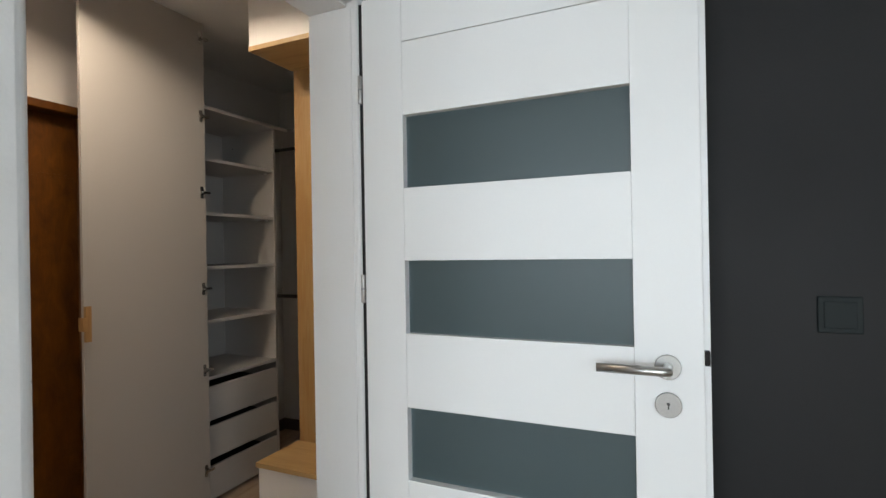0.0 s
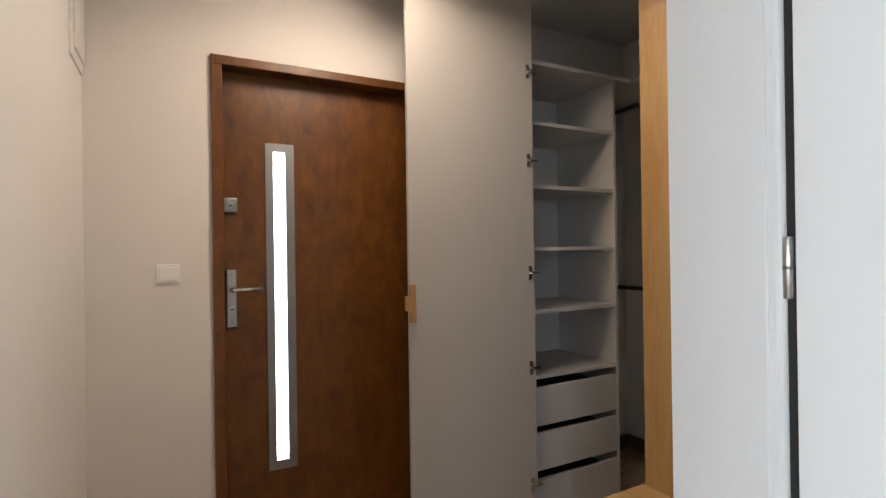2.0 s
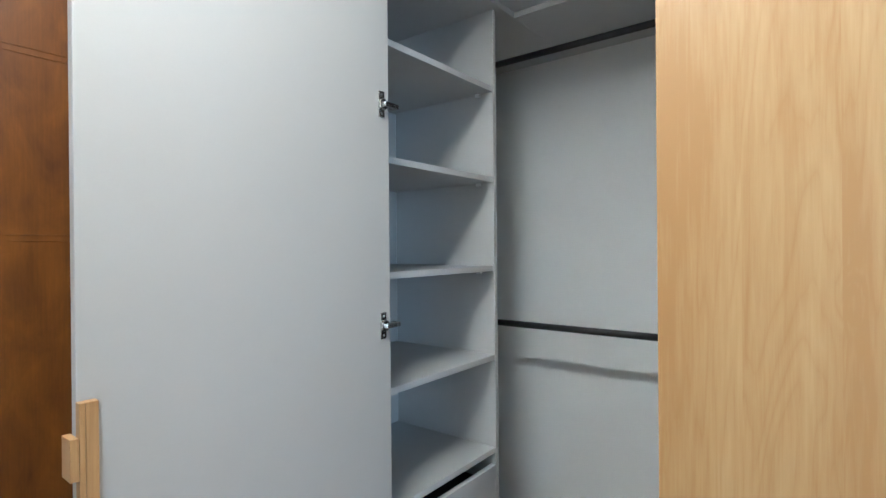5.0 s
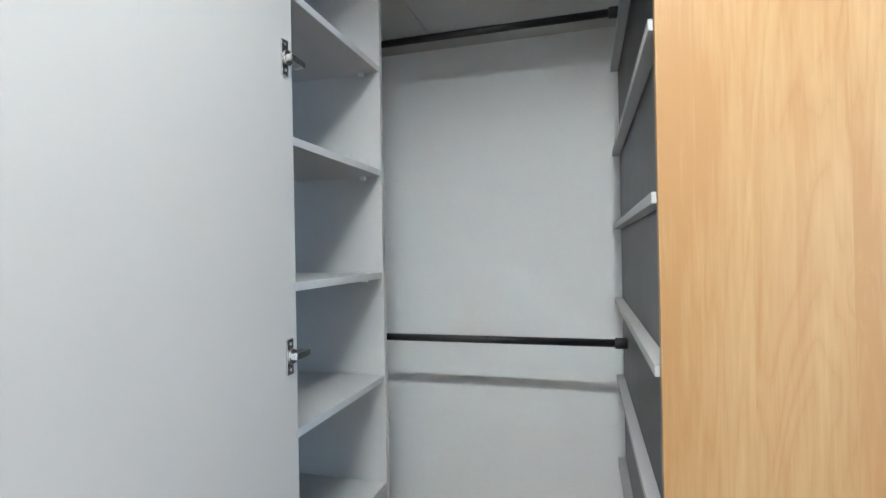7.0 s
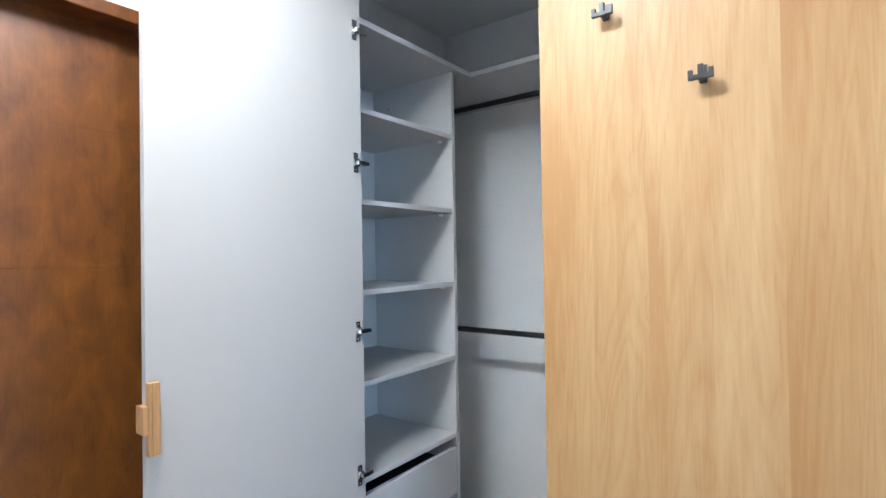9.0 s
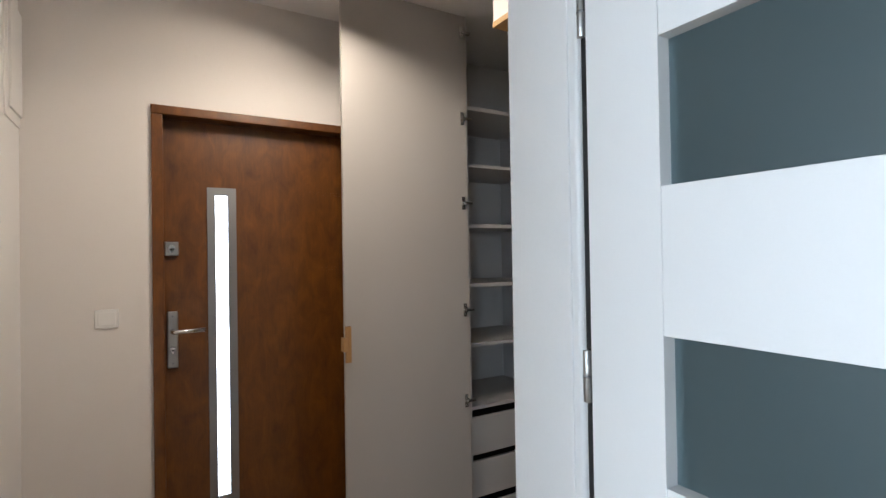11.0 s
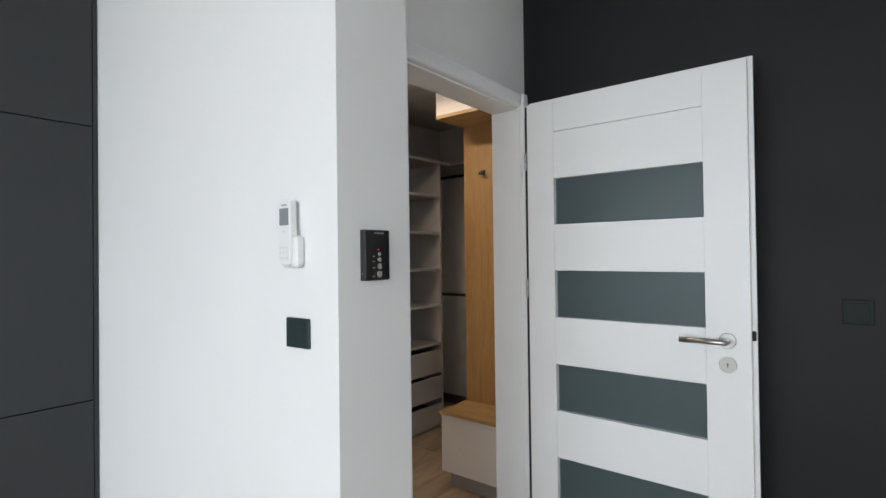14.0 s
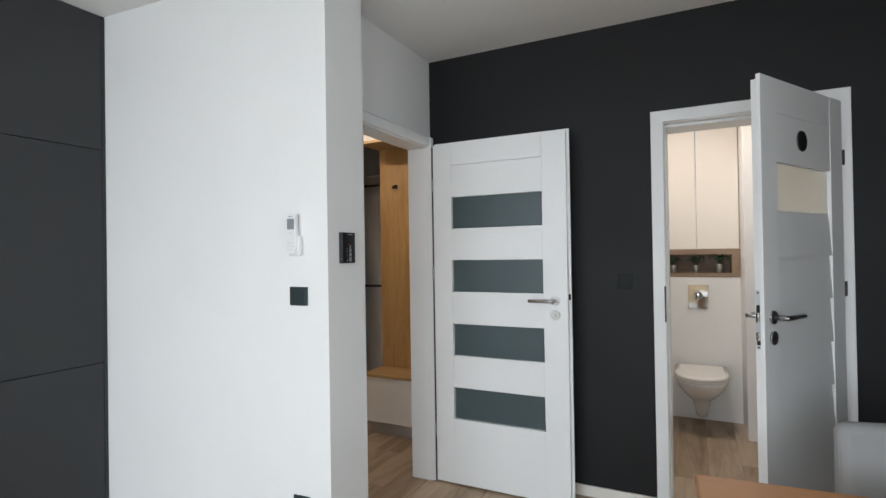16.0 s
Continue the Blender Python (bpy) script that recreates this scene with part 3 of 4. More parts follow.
for y0, y1, z0, z1 in ((1.1295, 1.326, 0.0185, 2.0395), (1.389, 2.0005, 0.0185, 2.0395), (1.326, 1.389, 0.0185, 0.39), (1.326, 1.389, 1.730, 2.0395)):
    box(b, (FX - 0.058, y0, z0), (FX, y1, z1))
part("leaf", b, WALNUT, d, "dark walnut foil")
b = bm_new()
for y0, y1, z0, z1 in ((1.299, 1.332, 0.360, 1.757), (1.382, 1.418, 0.360, 1.757), (1.332, 1.382, 0.360, 0.399), (1.332, 1.382, 1.722, 1.757)):
    box(b, (FX + 0.0005, y0, z0), (FX + 0.008, y1, z1))
part("strip_frame", b, DULL_STEEL, d, "brushed steel frame of the glass strip")
part("strip_glass", one_box((FX - 0.030, 1.327, 0.391), (FX - 0.022, 1.388, 1.729)), STRIP_GLASS, d, "milky glass lit by daylight").visible_shadow = False
part("lock_cover", one_box((FX + 0.0005, 1.133, 1.459), (FX + 0.020, 1.186, 1.518), 0.004), STEEL, d, "square steel lock cover")
b = one_cyl((FX + 0.020, 1.1595, 1.492), (FX + 0.024, 1.1595, 1.492), 0.012, 20)
box(b, (FX + 0.020, 1.154, 1.472), (FX + 0.024, 1.165, 1.490))
part("lock_cylinder", b, NICKEL, d)
plate = part("handle_plate", one_box((FX + 0.0005, 1.139, 0.983), (FX + 0.015, 1.181, 1.222), 0.005), STEEL, d, "long steel handle plate")
part("lever", tube([(FX + 0.015, 1.160, 1.140), (FX + 0.052, 1.160, 1.140), (FX + 0.064, 1.164, 1.140), (FX + 0.069, 1.174, 1.140), (FX + 0.069, 1.280, 1.142)], 0.0095, 16), NICKEL, plate, "polished steel lever")
b = one_cyl((FX + 0.015, 1.160, 1.064), (FX + 0.021, 1.160, 1.064), 0.010, 20)
box(b, (FX + 0.015, 1.155, 1.046), (FX + 0.021, 1.165, 1.062))
part("lock_cylinder", b, NICKEL, plate)
for z in (1.003, 1.202):
    part("screw", one_cyl((FX + 0.015, 1.160, z), (FX + 0.0165, 1.160, z), 0.004, 10), DULL_STEEL, plate)
# Thin lines in the leaf's own foil, raised about a millimetre.
for y0, y1, z in ((1.73, 1.96, 1.757), (1.78, 1.985, 1.744), (1.62, 1.985, 1.391), (1.79, 1.99, 1.379)):
    part("scratch", one_box((FX, y0, z), (FX + 0.0012, y1, z + 0.0015), 0.0004), WALNUT, d, "faint raised line in the foil")
# Unseen strips behind the leaf, added to stop daylight leaking round its edges.
for y0, y1, z0, z1 in ((1.110, 1.152, 0.0, 2.06), (1.978, 2.020, 0.0, 2.06), (1.1525, 1.9775, 2.010, 2.06)):
    part("door_stop", one_box((FX - 0.082, y0, z0), (FX - 0.0585, y1, z1), 0.001), WALNUT, d)
part("threshold", one_box((-2.38, 1.130, 0.0), (-2.240, 2.000, 0.018), 0.003), DULL_STEEL, d)
setting("backdrop_outdoors", one_box((-3.4, 0.2, -0.2), (-3.38, 3.0, 2.6)), DAYLIGHT, "bright overcast daylight outside", "backdrop")

# ---------- hall ----------


def wall_switch(name, origin, w, h, material, label, ribbed):
    """A flush rocker switch; its own frame: x along the wall, z up, -y out of the wall."""
    s = thing(name, origin, label, "switch")
    part("switch_plate", one_box((0, -0.007, 0), (w, 0, h), 0.0034, 3), material, s, world=False)
    g = 0.011
    part("rocker", one_box((g, -0.0095, g), (w - g, -0.006, h - g), 0.0015), material, s, world=False)
    if ribbed:
        part("rocker_rib", one_box((w * 0.70, -0.0120, g + 0.006), (w * 0.745, -0.0093, h - g - 0.004), 0.001), material, s, world=False)
    return s


wall_switch("light_switch", pose(-2.243, 0.891, 1.178, 0, 0, 90), 0.080, 0.074, WHITE_PLASTIC, "square white light switch on the hall wall", False)

box_m = thing("fuse_box", pose(-2.12, 0.667, 1.930), "white flush fuse box high on the hall wall", "fuse box")
part("fuse_frame", one_box((-2.236, 0.667, 1.930), (-2.006, 0.673, 2.36), 0.002), WHITE_PLASTIC, box_m)
part("fuse_door", one_box((-2.226, 0.673, 1.966), (-2.050, 0.681, 2.34), 0.002), WHITE_PLASTIC, box_m)

# ceiling spots, in a row along x
c = thing("ceiling_spotlight", pose(-1.49, 1.59, HALL_TOP), "black ceiling spotlight bar with three lit heads", "ceiling lamp")
part("lamp_bar", one_box((-1.72, 1.575, HALL_TOP - 0.028), (-1.22, 1.640, HALL_TOP - 0.001), 0.002), BLACK, c)
for p0, p1 in SPOTS:
    p0, p1 = Vector(p0), Vector(p1)
    v = (p1 - p0).normalized()
    side = v.cross(Vector((0, 1, 0))).normalized()
    fore = v.cross(side)
    rings = []
    for base, along, r in ((p0, 0.0, 0.0265), (p0, 0.002, 0.0285), (p1, -0.0015, 0.0285), (p1, 0.0, 0.0275), (p1, -0.001, 0.0265), (p1, -RECESS - 0.001, 0.0265)):
        rings.append([base + v * along + r * (math.cos(a) * side + math.sin(a) * fore) for a in [2 * math.pi * i / 32 for i in range(32)]])
    h = part("lamp_head", loft(rings), BLACK, c, "black tube lamp head")
    part("lens", one_cyl(p1 - v * (RECESS + 0.0005), p1 - v * RECESS, 0.0245, 28), LAMP_GLOW, h, "lit lamp lens")
    part("stem", one_cyl(p0 + v * 0.002, (p0.x, 1.607, HALL_TOP - 0.027), 0.006, 12), BLACK, h)

# bench with oak top, oak back panel, hooks, upper cabinet
RX = -0.577
n = thing("hall_bench", pose(-0.93, 2.26, 0), "white storage bench with a light oak seat", "bench")
part("body", one_box((-1.281, 2.130, 0.100), (RX, 2.400, 0.4395), 0.0015), WHITE_BOARD, n, "white laminate drawer front")
part("seat", one_box((-1.290, 2.120, 0.441), (RX, 2.400, 0.462), 0.0015), OAK_FLAT, n, "light oak seat board")
part("plinth", one_box((-1.245, 2.175, 0.0), (RX, 2.39, 0.0995)), GREY_BASE, n, "recessed grey plinth")
n = thing("oak_wall_panel", pose(-0.93, 2.41, 0), "tall light oak panel behind the bench", "wall panel")
part("board", one_box((-1.286, 2.402, 0.0), (RX, 2.420, HALL_TOP - 0.001), 0.001), OAK, n)
n = thing("upper_cabinet", pose(-0.93, 2.26, 2.238), "white wall cabinet with an oak underside above the bench", "cabinet")
part("front", one_box((-1.290, 2.124, 2.2585), (RX, 2.400, HALL_TOP - 0.002), 0.001), WHITE_BOARD, n, "white cabinet front")
part("bottom_board", one_box((-1.292, 2.122, 2.238), (RX, 2.400, 2.258), 0.001), OAK_FLAT, n, "light oak bottom board")


def coat_hook(m):
    k = thing("coat_hook", m, "black metal coat hook with two prongs on oak", "coat hook", "coat hooks")
    part("hook_base", one_box((-0.007, -0.006, -0.010), (0.007, 0.0, 0.024), 0.001), BLACK, k, world=False)
    part("hook_arm", one_box((-0.006, -0.024, -0.009), (0.006, -0.006, 0.0), 0.001), BLACK, k, world=False)
    b = one_box((-0.0225, -0.033, -0.009), (0.0225, -0.024, 0.0), 0.001)
    box(b, (-0.0225, -0.033, -0.0005), (-0.0135, -0.024, 0.010), 0.001)
    box(b, (0.0135, -0.033, -0.0005), (0.0225, -0.024, 0.010), 0.001)
    box(b, (-0.005, -0.033, -0.0005), (0.005, -0.024, 0.019), 0.001)
    part("prong_bar", b, BLACK, k, world=False)
    return k


hook = coat_hook(pose(-0.938, 2.402, 1.744))
for x, z in ((-1.125, 1.920), (-0.754, 1.918)):
    copy_thing(hook, pose(x, 2.402, z))

# ---------- walk-in closet ----------
g = thing("closet_door", pose(-1.881, 2.387, 0.030), "wide open tall grey closet door with an oak edge pull", "closet door")
part("panel", one_box((-1.890, 1.771, 0.030), (-1.872, 2.387, 2.577), 0.0012), GREY_BOARD, g)
pull = part("pull", one_box((-1.8715, 1.7775, 1.006), (-1.856, 1.793, 1.155), 0.001), PULL_OAK, g, "light oak edge pull")
part("pull_tab", one_box((-1.890, 1.759, 1.052), (-1.856, 1.7695, 1.109), 0.001), PULL_OAK, pull)
part("pull_edge", one_box((-1.8715, 1.770, 1.006), (-1.856, 1.777, 1.155), 0.001), PULL_OAK, pull)


def cup_hinge(z):
    h = part("hinge", one_box((-1.8715, 2.352, z - 0.030), (-1.868, 2.370, z + 0.030), 0.001), NICKEL, g, "nickel cup hinge")
    part("hinge_cup", one_cyl((-1.8715, 2.365, z), (-1.864, 2.365, z), 0.013, 20, bevel=0.001), NICKEL, h)
    part("hinge_arm", one_box((-1.866, 2.362, z - 0.006), (-1.856, 2.394, z + 0.006), 0.001), NICKEL, h)
    part("hinge_knuckle", one_box((-1.878, 2.394, z - 0.0055), (-1.857, 2.406, z + 0.0055), 0.001), NICKEL, h)
    for dz in (-0.022, 0.022):
        part("hinge_screw", one_cyl((-1.868, 2.361, z + dz), (-1.8672, 2.361, z + dz), 0.003, 10), STEEL, h)


for z in (2.495, 2.086, 1.687, 1.183, 0.757, 0.232):
    cup_hinge(z)

UF, UB = -1.953, -2.395
u = thing("shelf_unit", pose(-2.17, 2.69, 0), "grey open closet shelf unit with empty shelves", "shelf unit")
part("side_panel", one_box((UB, 2.392, 0.0), (-1.895, 2.409, HALL_TOP - 0.002), 0.001), SHELF_BOARD, u)
part("side_panel", one_box((UB, 2.974, 0.0), (UF, 2.992, 2.1525), 0.001), SHELF_BOARD, u)
part("back_panel", one_box((UB - 0.003, 2.410, 0.0), (UB - 0.0005, 2.973, 2.1525)), SHELF_BOARD, u)
for z in (1.886, 1.585, 1.289, 0.992, 0.682):
    s = part("shelf", one_box((UB, 2.410, z - 0.009), (UF - 0.002, 2.973, z + 0.009), 0.001), SHELF_BOARD, u)
    for y in (2.418, 2.964):
        part("shelf_pin", one_box((UF - 0.062, y - 0.006, z - 0.0195), (UF - 0.046, y + 0.006, z - 0.0093), 0.001), WHITE_PLASTIC, s, "clear shelf support")
for z0, z1 in ((0.451, 0.634), (0.240, 0.418), (0.022, 0.198)):
    front = part("drawer_front", one_box((UF - 0.018, 2.4115, z0), (UF, 2.9725, z1), 0.001), SHELF_BOARD, u)
    # Near-black body: the shade in the drawer gaps is put into its colour.
    part("drawer_box", one_box((UB + 0.03, 2.425, z0), (UF - 0.0185, 2.958, z1 - 0.05)), SHADOW_GAP, front, "drawer body coloured near black for the shaded gaps")
part("plinth", one_box((UB + 0.01, 2.411, 0.0), (UF - 0.03, 2.973, 0.021)), GREY_BASE, u)
part("cover_cap", one_cyl((UB + 0.10, 2.9735, 2.06), (UB + 0.10, 2.970, 2.06), 0.006, 12), DULL_STEEL, u)
# L-shaped top shelf over unit and rods
t_ = thing("top_shelf", pose(-2.2, 3.0, 2.154), "grey L-shaped top shelf over the closet", "shelf")
part("shelf_board", one_box((UB, 2.410, 2.1535), (-1.930, 3.538, 2.1735), 0.001), SHELF_BOARD, t_)
part("shelf_board", one_box((-1.9295, 3.080, 2.1535), (RX, 3.538, 2.1735), 0.001), SHELF_BOARD, t_)
for z in (2.100, 1.054):
    r = thing("clothes_rod", pose(-1.9, 3.30, z), "black metal clothes rod in the closet", "clothes rod", "clothes rods")
    part("rod", one_cyl((UB, 3.30, z), (-1.268, 3.30, z), 0.0125, 20), BLACK, r)
    part("rod_socket", one_cyl((-1.305, 3.30, z), (-1.268, 3.30, z), 0.0175, 20, bevel=0.002), BLACK, r)
    part("rod_socket", one_cyl((UB - 0.004, 3.30, z), (UB + 0.02, 3.30, z), 0.0175, 20, bevel=0.002), BLACK, r)
u = thing("corner_shelf_unit", pose(-0.93, 3.1, 0), "grey closet shelves with a black back behind the oak panel", "shelf unit")
part("back_panel", one_box((-1.266, 2.43, 0.0), (-1.254, 3.52, 2.152)), BLACK, u, "black upright panel")
for z in (1.99, 1.69, 1.43, 1.17, 0.897, 0.603):
    part("shelf", one_box((-1.292, 2.43, z - 0.009), (-1.2665, 3.51, z + 0.009), 0.001), SHELF_BOARD, u)

# ---------- living room ----------
p = thing("doorbell_panel", pose(-0.318, 0.654, 1.346), "black wall panel with four round steel knobs and red light", "control panel")
part("panel_body", one_box((-0.318, 0.610, 1.346), (-0.299, 0.697, 1.478), 0.0015), BLACK, p, "black side casing")
part("panel_face", one_box((-0.2988, 0.611, 1.347), (-0.2972, 0.696, 1.477), 0.0005), BLACK_GLOSS, p, "glossy black face")
part("maker_mark", one_box((-0.2972, 0.641, 1.4675), (-0.2968, 0.676, 1.4715)), PRINT, p, "small grey mark")
part("indicator", one_cyl((-0.2972, 0.655, 1.426), (-0.2964, 0.655, 1.426), 0.0014, 14), RED_LED, p, "lit red indicator")
for z, r in ((1.4145, 0.0050), (1.4005, 0.0063), (1.383, 0.0080), (1.3625, 0.0092)):
    part("knob", one_cyl((-0.2972, 0.655, z), (-0.2915, 0.655, z), r, 24, bevel=0.0012), NICKEL, p, "brushed steel knob")
for z in (1.409, 1.3955, 1.379, 1.357):
    part("symbol", one_box((-0.2972, 0.634, z - 0.001), (-0.2969, 0.643, z + 0.001)), PRINT, p, "small grey symbol")
part("side_dot", one_cyl((-0.309, 0.6102, 1.365), (-0.309, 0.6094, 1.365), 0.0015, 10), WHITE_PLASTIC, p)

wall_switch("light_switch", pose(-0.511, white_wall_y(-0.511), 1.171, 0, 0, SKEW), 0.092, 0.079, DARK_PLASTIC, "dark grey light switch on the white wall", True)
wall_switch("light_switch", pose(0.650, 1.815, 1.171), 0.081, 0.080, WALL_PLASTIC, "dark grey light switch on the graphite wall", False)
wall_switch("wall_socket", pose(-0.505, white_wall_y(-0.505), 0.293, 0, 0, SKEW), 0.086, 0.080, DARK_PLASTIC, "dark grey wall socket low on the white wall", False)

r = thing("remote_control", pose(-0.505, white_wall_y(-0.505), 1.386, 0, 0, SKEW), "white air conditioner remote control in its wall holder", "remote control")
b = one_box((0.004, -0.027, -0.004), (0.066, -0.001, 0.080), 0.008, 3)
part("holder", b, WHITE_PLASTIC, r, "white wall holder", world=False)
rings = []
for z, half, front in ((0.000, 0.015, 0.031), (0.006, 0.020, 0.035), (0.030, 0.0235, 0.036), (0.070, 0.0245, 0.036), (0.092, 0.0225, 0.035), (0.105, 0.0210, 0.035), (0.160, 0.0210, 0.036), (0.167, 0.0200, 0.035), (0.170, 0.0170, 0.032)):
    rings.append([(0.028 + sx * half, -y, z) for sx, y in ((-1, 0.014), (-0.85, 0.012), (0.85, 0.012), (1, 0.014), (1, front - 0.004), (0.85, front), (-0.85, front), (-1, front - 0.004))])
part("remote_body", loft(rings, smooth=False), WHITE_PLASTIC, r, "slim white plastic body", world=False)
part("display", one_box((0.010, -0.0372, 0.106), (0.046, -0.0355, 0.150), 0.001), SCREEN, r, "grey display", world=False)
part("maker_mark", one_box((0.018, -0.0366, 0.157), (0.038, -0.0358, 0.160)), PRINT, r, world=False)
part("key", one_box((0.021, -0.0368, 0.088), (0.035, -0.0358, 0.092)), KEY_GREY, r, world=False)
for i in range(3):
    for j in range(3):
        part("key", one_box((0.010 + i * 0.0125, -0.0370, 0.018 + j * 0.014), (0.018 + i * 0.0125, -0.0358, 0.024 + j * 0.014), 0.0006), KEY_GREY, r, world=False)

CF = -1.680


def tall_cabinet(y0, y1):
    c = thing("tall_cabinet", pose(-2.1, (y0 + y1) / 2, 0), "tall matt graphite handleless cabinet with three fronts", "cabinet", "tall kitchen cabinets")
    part("body", one_box((-2.30, y0 + 0.001, 0.0), (CF - 0.021, y1 - 0.001, TOP - 0.006)), DARK_BOARD, c)
    for z0, z1 in ((0.10, 0.850), (0.854, 1.936), (1.940, TOP - 0.004)):
        part("door", one_box((CF - 0.0205, y0 + 0.0015, z0), (CF, y1 - 0.0015, z1), 0.0012), DARK_BOARD, c)
    return c


for i in range(4):
    tall_cabinet(0.432 - 0.6 * (i + 1), 0.432 - 0.6 * i)
k = thing("filler_strip", pose(-1.95, 0.442, 0), "narrow graphite filler strip beside the tall cabinet", "filler strip")
part("strip", one_box((-2.0, 0.4335, 0.1005), (CF - 0.002, 0.4505, TOP - 0.003), 0.001), DARK_BOARD, k)
part("plinth", one_box((-2.0, 0.4335, 0.0), (CF - 0.030, 0.4505, 0.0995), 0.001), DARK_BOARD, k)

t_ = thing("dining_table", pose(1.022, 0.478, 0, 0, 0, 4.0), "oak dining table with a thick top", "table")
part("tabletop", one_box((0, -0.84, 0.71), (1.45, 0, 0.75), 0.004), TABLE_OAK, t_, world=False)
for x in (0.07, 1.38):
    for y in (-0.77, -0.07):
        part("leg", one_box((x - 0.035, y - 0.035, 0), (x + 0.035, y + 0.035, 0.709), 0.004), TABLE_OAK, t_, world=False)
c = thing("dining_chair", pose(1.425, 0.805, -0.0, 0, 0, 14.0), "grey upholstered dining chair at the oak table", "chair")
part("backrest", one_box((0.0, 0.0, 0.47), (0.48, 0.075, 0.838), 0.036, 5), FABRIC, c, world=False)
part("seat", one_box((0.01, -0.42, 0.40), (0.47, 0.03, 0.48), 0.03, 4), FABRIC, c, world=False)
for x in (0.05, 0.43):
    for y in (-0.38, 0.0):
        part("leg", one_cyl((x, y, 0), (x, y, 0.405), 0.012, 14, 0.018), BLACK, c, world=False)

# ---------- toilet ----------
YB = 3.51
setting("wall_toilet_box", one_box((0.55, YB, 0), (1.359, 3.84, 1.154)), WHITE_WALL, "white boxed-in wall behind the toilet", "wall")
n = thing("wall_niche", pose(0.94, 3.55, 1.155), "smoked oak shelf niche above the toilet", "niche")
part("niche_bottom", one_box((0.552, YB - 0.004, 1.155), (1.357, 3.80, 1.189), 0.001), NICHE_OAK, n)
part("niche_top", one_box((0.552, YB - 0.004, 1.338), (1.357, 3.80, 1.383), 0.001), NICHE_OAK, n)
part("niche_side", one_box((1.300, YB - 0.004, 1.190), (1.357, 3.80, 1.337), 0.001), NICHE_OAK, n)
part("niche_back", one_box((0.552, 3.66, 1.190), (1.299, 3.68, 1.337)), NICHE_OAK, n)
for x0, x1 in ((0.552, 1.052), (1.055, 1.357)):
    k = thing("wall_cabinet", pose((x0 + x1) / 2, 3.6, 1.385), "cream handleless cabinet door above the toilet niche", "cabinet", "toilet cabinets")
    part("door", one_box((x0, YB, 1.385), (x1 - 0.003, YB + 0.018, 2.555), 0.001), CREAM_BOARD, k)
    part("body", one_box((x0, YB + 0.0185, 1.385), (x1 - 0.001, 3.83, 2.555)), CREAM_BOARD, k)
k = thing("flush_plate", pose(1.055, YB, 0.90), "polished chrome flush plate", "flush plate")
part("plate", one_box((0.982, YB - 0.012, 0.898), (1.130, YB - 0.001, 1.093), 0.003), CHROME, k)
part("button", loft([[(1.056 + r * math.cos(a), YB - y, 1.005 + r * math.sin(a)) for a in [2 * math.pi * i / 32 for i in range(32)]] for y, r in ((0.0121, 0.036), (0.017, 0.034), (0.021, 0.024), (0.0225, 0.008))]), CHROME, k)


def d_outline(cx, back, length, width, z, n=40):
    """A ring: straight at the wall, round at the front."""
    pts = []
    nose = width * 0.72
    for i in range(n):
        a = math.pi * i / (n - 1)
        pts.append((cx + width / 2 * math.cos(a), back - (length - nose) - nose * math.sin(a) ** 0.85, z))
    pts += [(cx - width / 2, back, z), (cx + width / 2, back, z)]
    return pts


w = thing("toilet", pose(1.066, YB, 0.06), "white wall-hung toilet with a closed lid", "toilet")
cx = 1.066
part("bowl", loft([d_outline(cx, YB - 0.001, l, wd, z) for z, l, wd in ((0.045, 0.10, 0.050), (0.060, 0.14, 0.078), (0.13, 0.185, 0.105), (0.185, 0.215, 0.125), (0.215, 0.27, 0.165), (0.26, 0.36, 0.235), (0.315, 0.45, 0.305), (0.37, 0.50, 0.345), (0.398, 0.51, 0.355))]), CERAMIC, w)
part("seat", loft([d_outline(cx, YB - 0.03, l, wd, z) for z, l, wd in ((0.400, 0.485, 0.358), (0.404, 0.492, 0.368), (0.418, 0.492, 0.368))]), CERAMIC, w, "white seat ring")
part("lid", loft([d_outline(cx, YB - 0.03, l, wd, z) for z, l, wd in ((0.420, 0.492, 0.368), (0.422, 0.496, 0.374), (0.436, 0.495, 0.372), (0.443, 0.482, 0.352), (0.446, 0.45, 0.31))]), CERAMIC, w, "white closed lid")
part("wall_pin", one_cyl((cx - 0.165, YB - 0.018, 0.50), (cx - 0.165, YB - 0.001, 0.50), 0.010, 16), WHITE_PLASTIC, w)


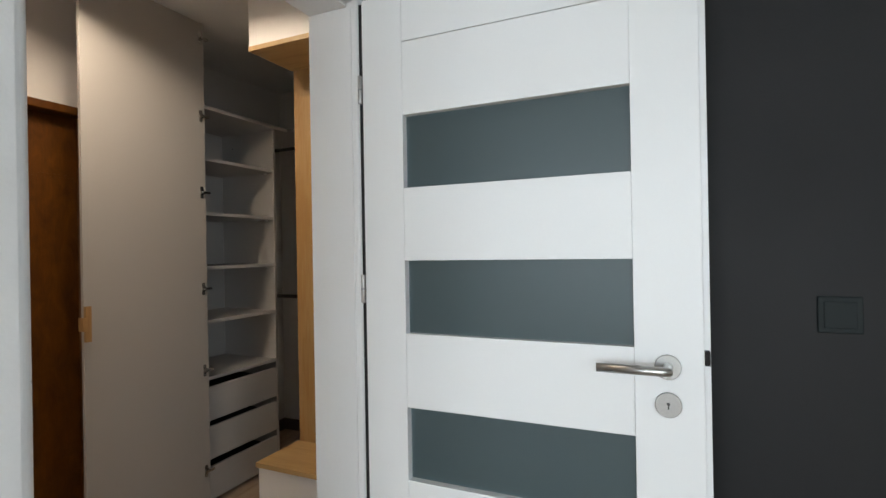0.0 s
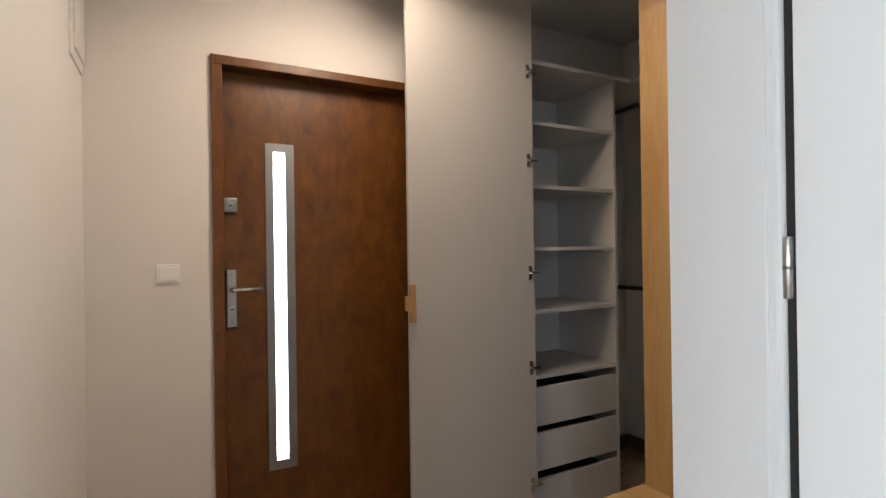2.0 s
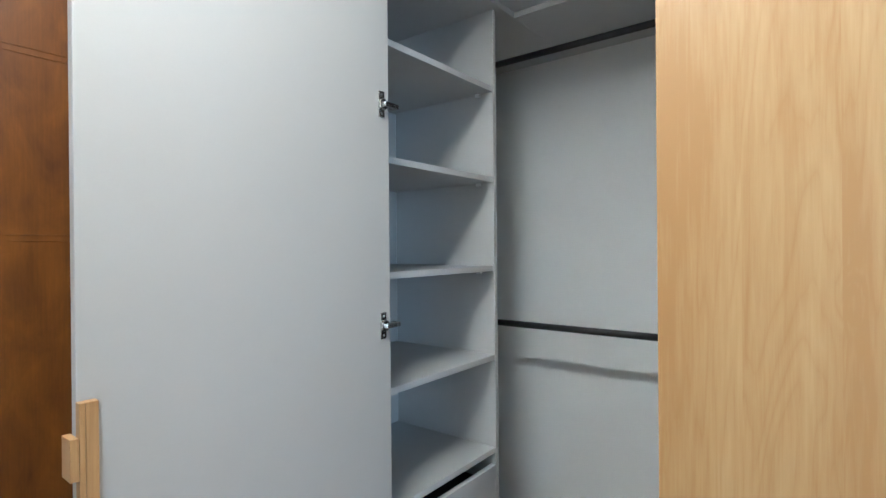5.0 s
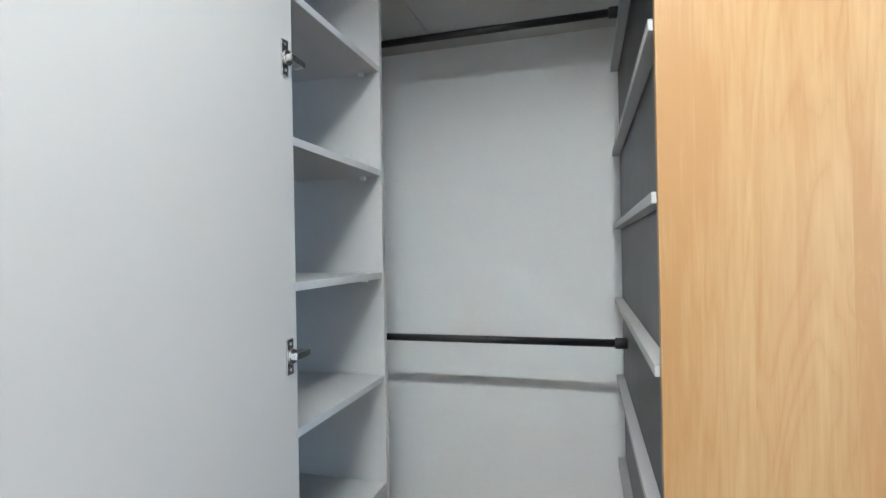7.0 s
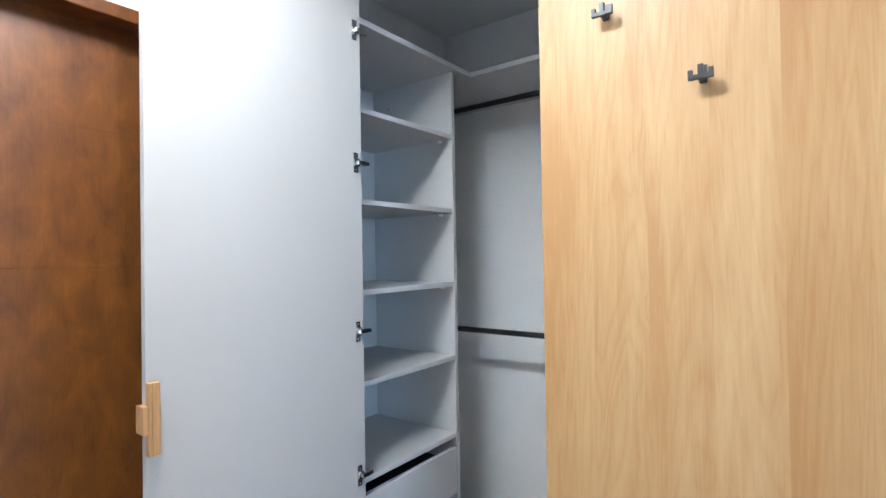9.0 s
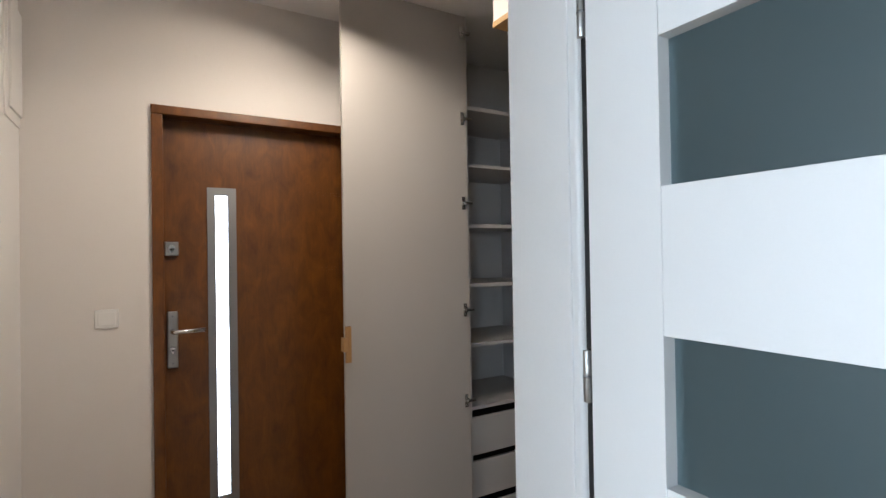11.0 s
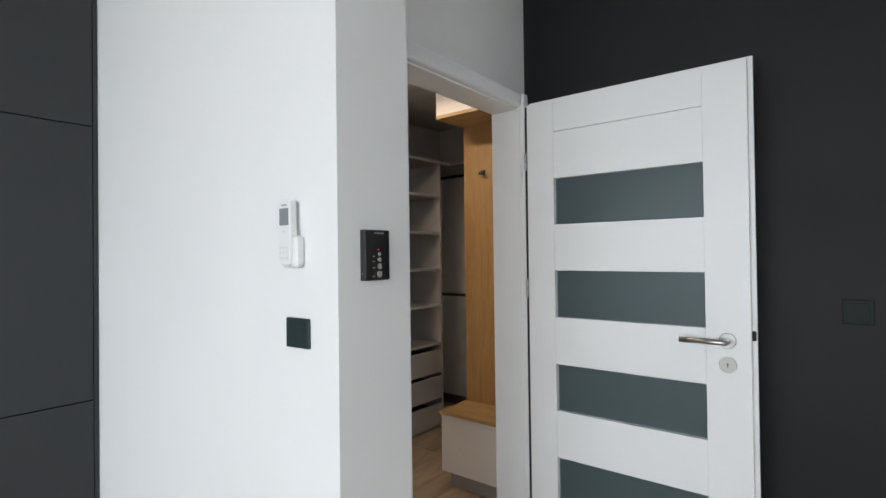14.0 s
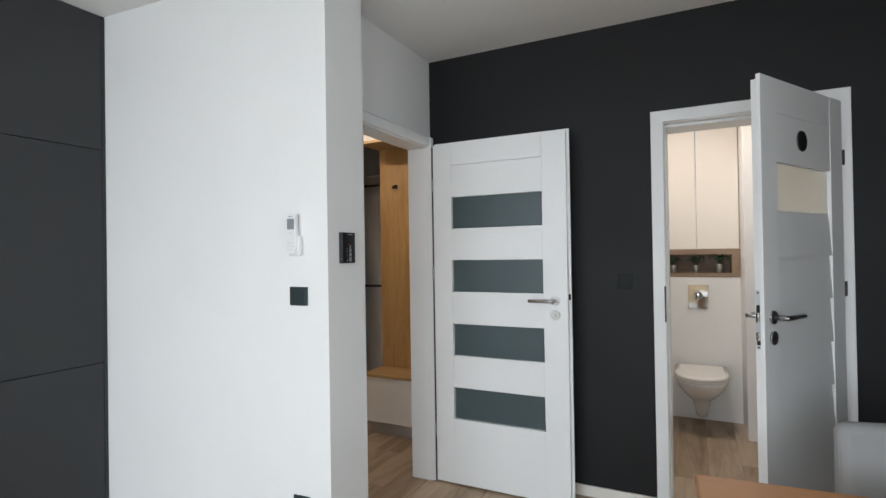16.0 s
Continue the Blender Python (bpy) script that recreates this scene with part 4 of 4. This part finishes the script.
def pot_plant(x, y, z, s):
    """A little metal pot with drooping leaves."""
    q = thing("potted_plant", pose(x, y, z), "small green plant in a tin pot in the niche", "plant", "niche plants")
    pot = part("pot", one_cyl((0, 0, 0), (0, 0, 0.062 * s), 0.021 * s, 20, 0.028 * s, 0.001), STEEL, q, "ribbed tin pot", world=False)
    part("soil", one_cyl((0, 0, 0.0622 * s), (0, 0, 0.064 * s), 0.026 * s, 18), SHADOW_GAP, pot, world=False)
    for i in range(13):
        a = i * 2.4 + x * 9
        ln, lift = random.uniform(0.05, 0.085) * s, random.uniform(0.015, 0.05) * s
        b = bm_new()
        rows = []
        for j in range(5):
            u = j / 4
            wd = 0.013 * s * math.sin(math.pi * (0.12 + 0.86 * u))
            px, pz = ln * u, 0.064 * s + lift * math.sin(2.4 * u) * 1.5
            rows.append([b.verts.new((px * math.cos(a) - e * wd * math.sin(a), px * math.sin(a) + e * wd * math.cos(a), pz + abs(e) * 0.004)) for e in (-1, 0, 1)])
        for r0, r1 in zip(rows, rows[1:]):
            for e in (0, 1):
                b.faces.new((r0[e], r0[e + 1], r1[e + 1], r1[e]))
        leaf = part("leaf", b, LEAF, q, world=False)
        leaf.modifiers.new("thick", "SOLIDIFY").thickness = 0.001
    return q


for x in (0.875, 1.045, 1.215):
    pot_plant(x, 3.565, 1.1895, 1.0 if x < 1.1 else 1.15)

# ---------- floor planks ----------
pw, pl = 0.192, 1.285
meshes = {}
floor = bpy.data.objects["floor"]
for i in range(34):
    start = -4.1 - pl * ((i * 0.37) % 1.0)
    for j in range(8):
        y0, y1 = max(start + j * pl, -4.1), min(start + (j + 1) * pl, 3.85)
        x0 = -2.75 + i * pw
        x1 = min(x0 + pw, 3.7)
        if y1 - y0 < 0.03 or x1 - x0 < 0.03:
            continue
        size = (round(x1 - x0, 4), round(y1 - y0, 4))
        if size not in meshes:
            b = one_box((0.0004, 0.0004, -0.009), (size[0] - 0.0004, size[1] - 0.0004, 0.0))
            top = [e for e in b.edges if all(v.co.z > -0.001 for v in e.verts)]
            bmesh.ops.bevel(b, geom=top, offset=0.0012, segments=1, affect="EDGES")
            me = bpy.data.meshes.new("plank")
            b.to_mesh(me)
            b.free()
            me.materials.append(FLOOR_OAK)
            meshes[size] = me
        ob = new("plank", meshes[size])
        ob.location = (x0, y0, 0)
        ob.parent = floor
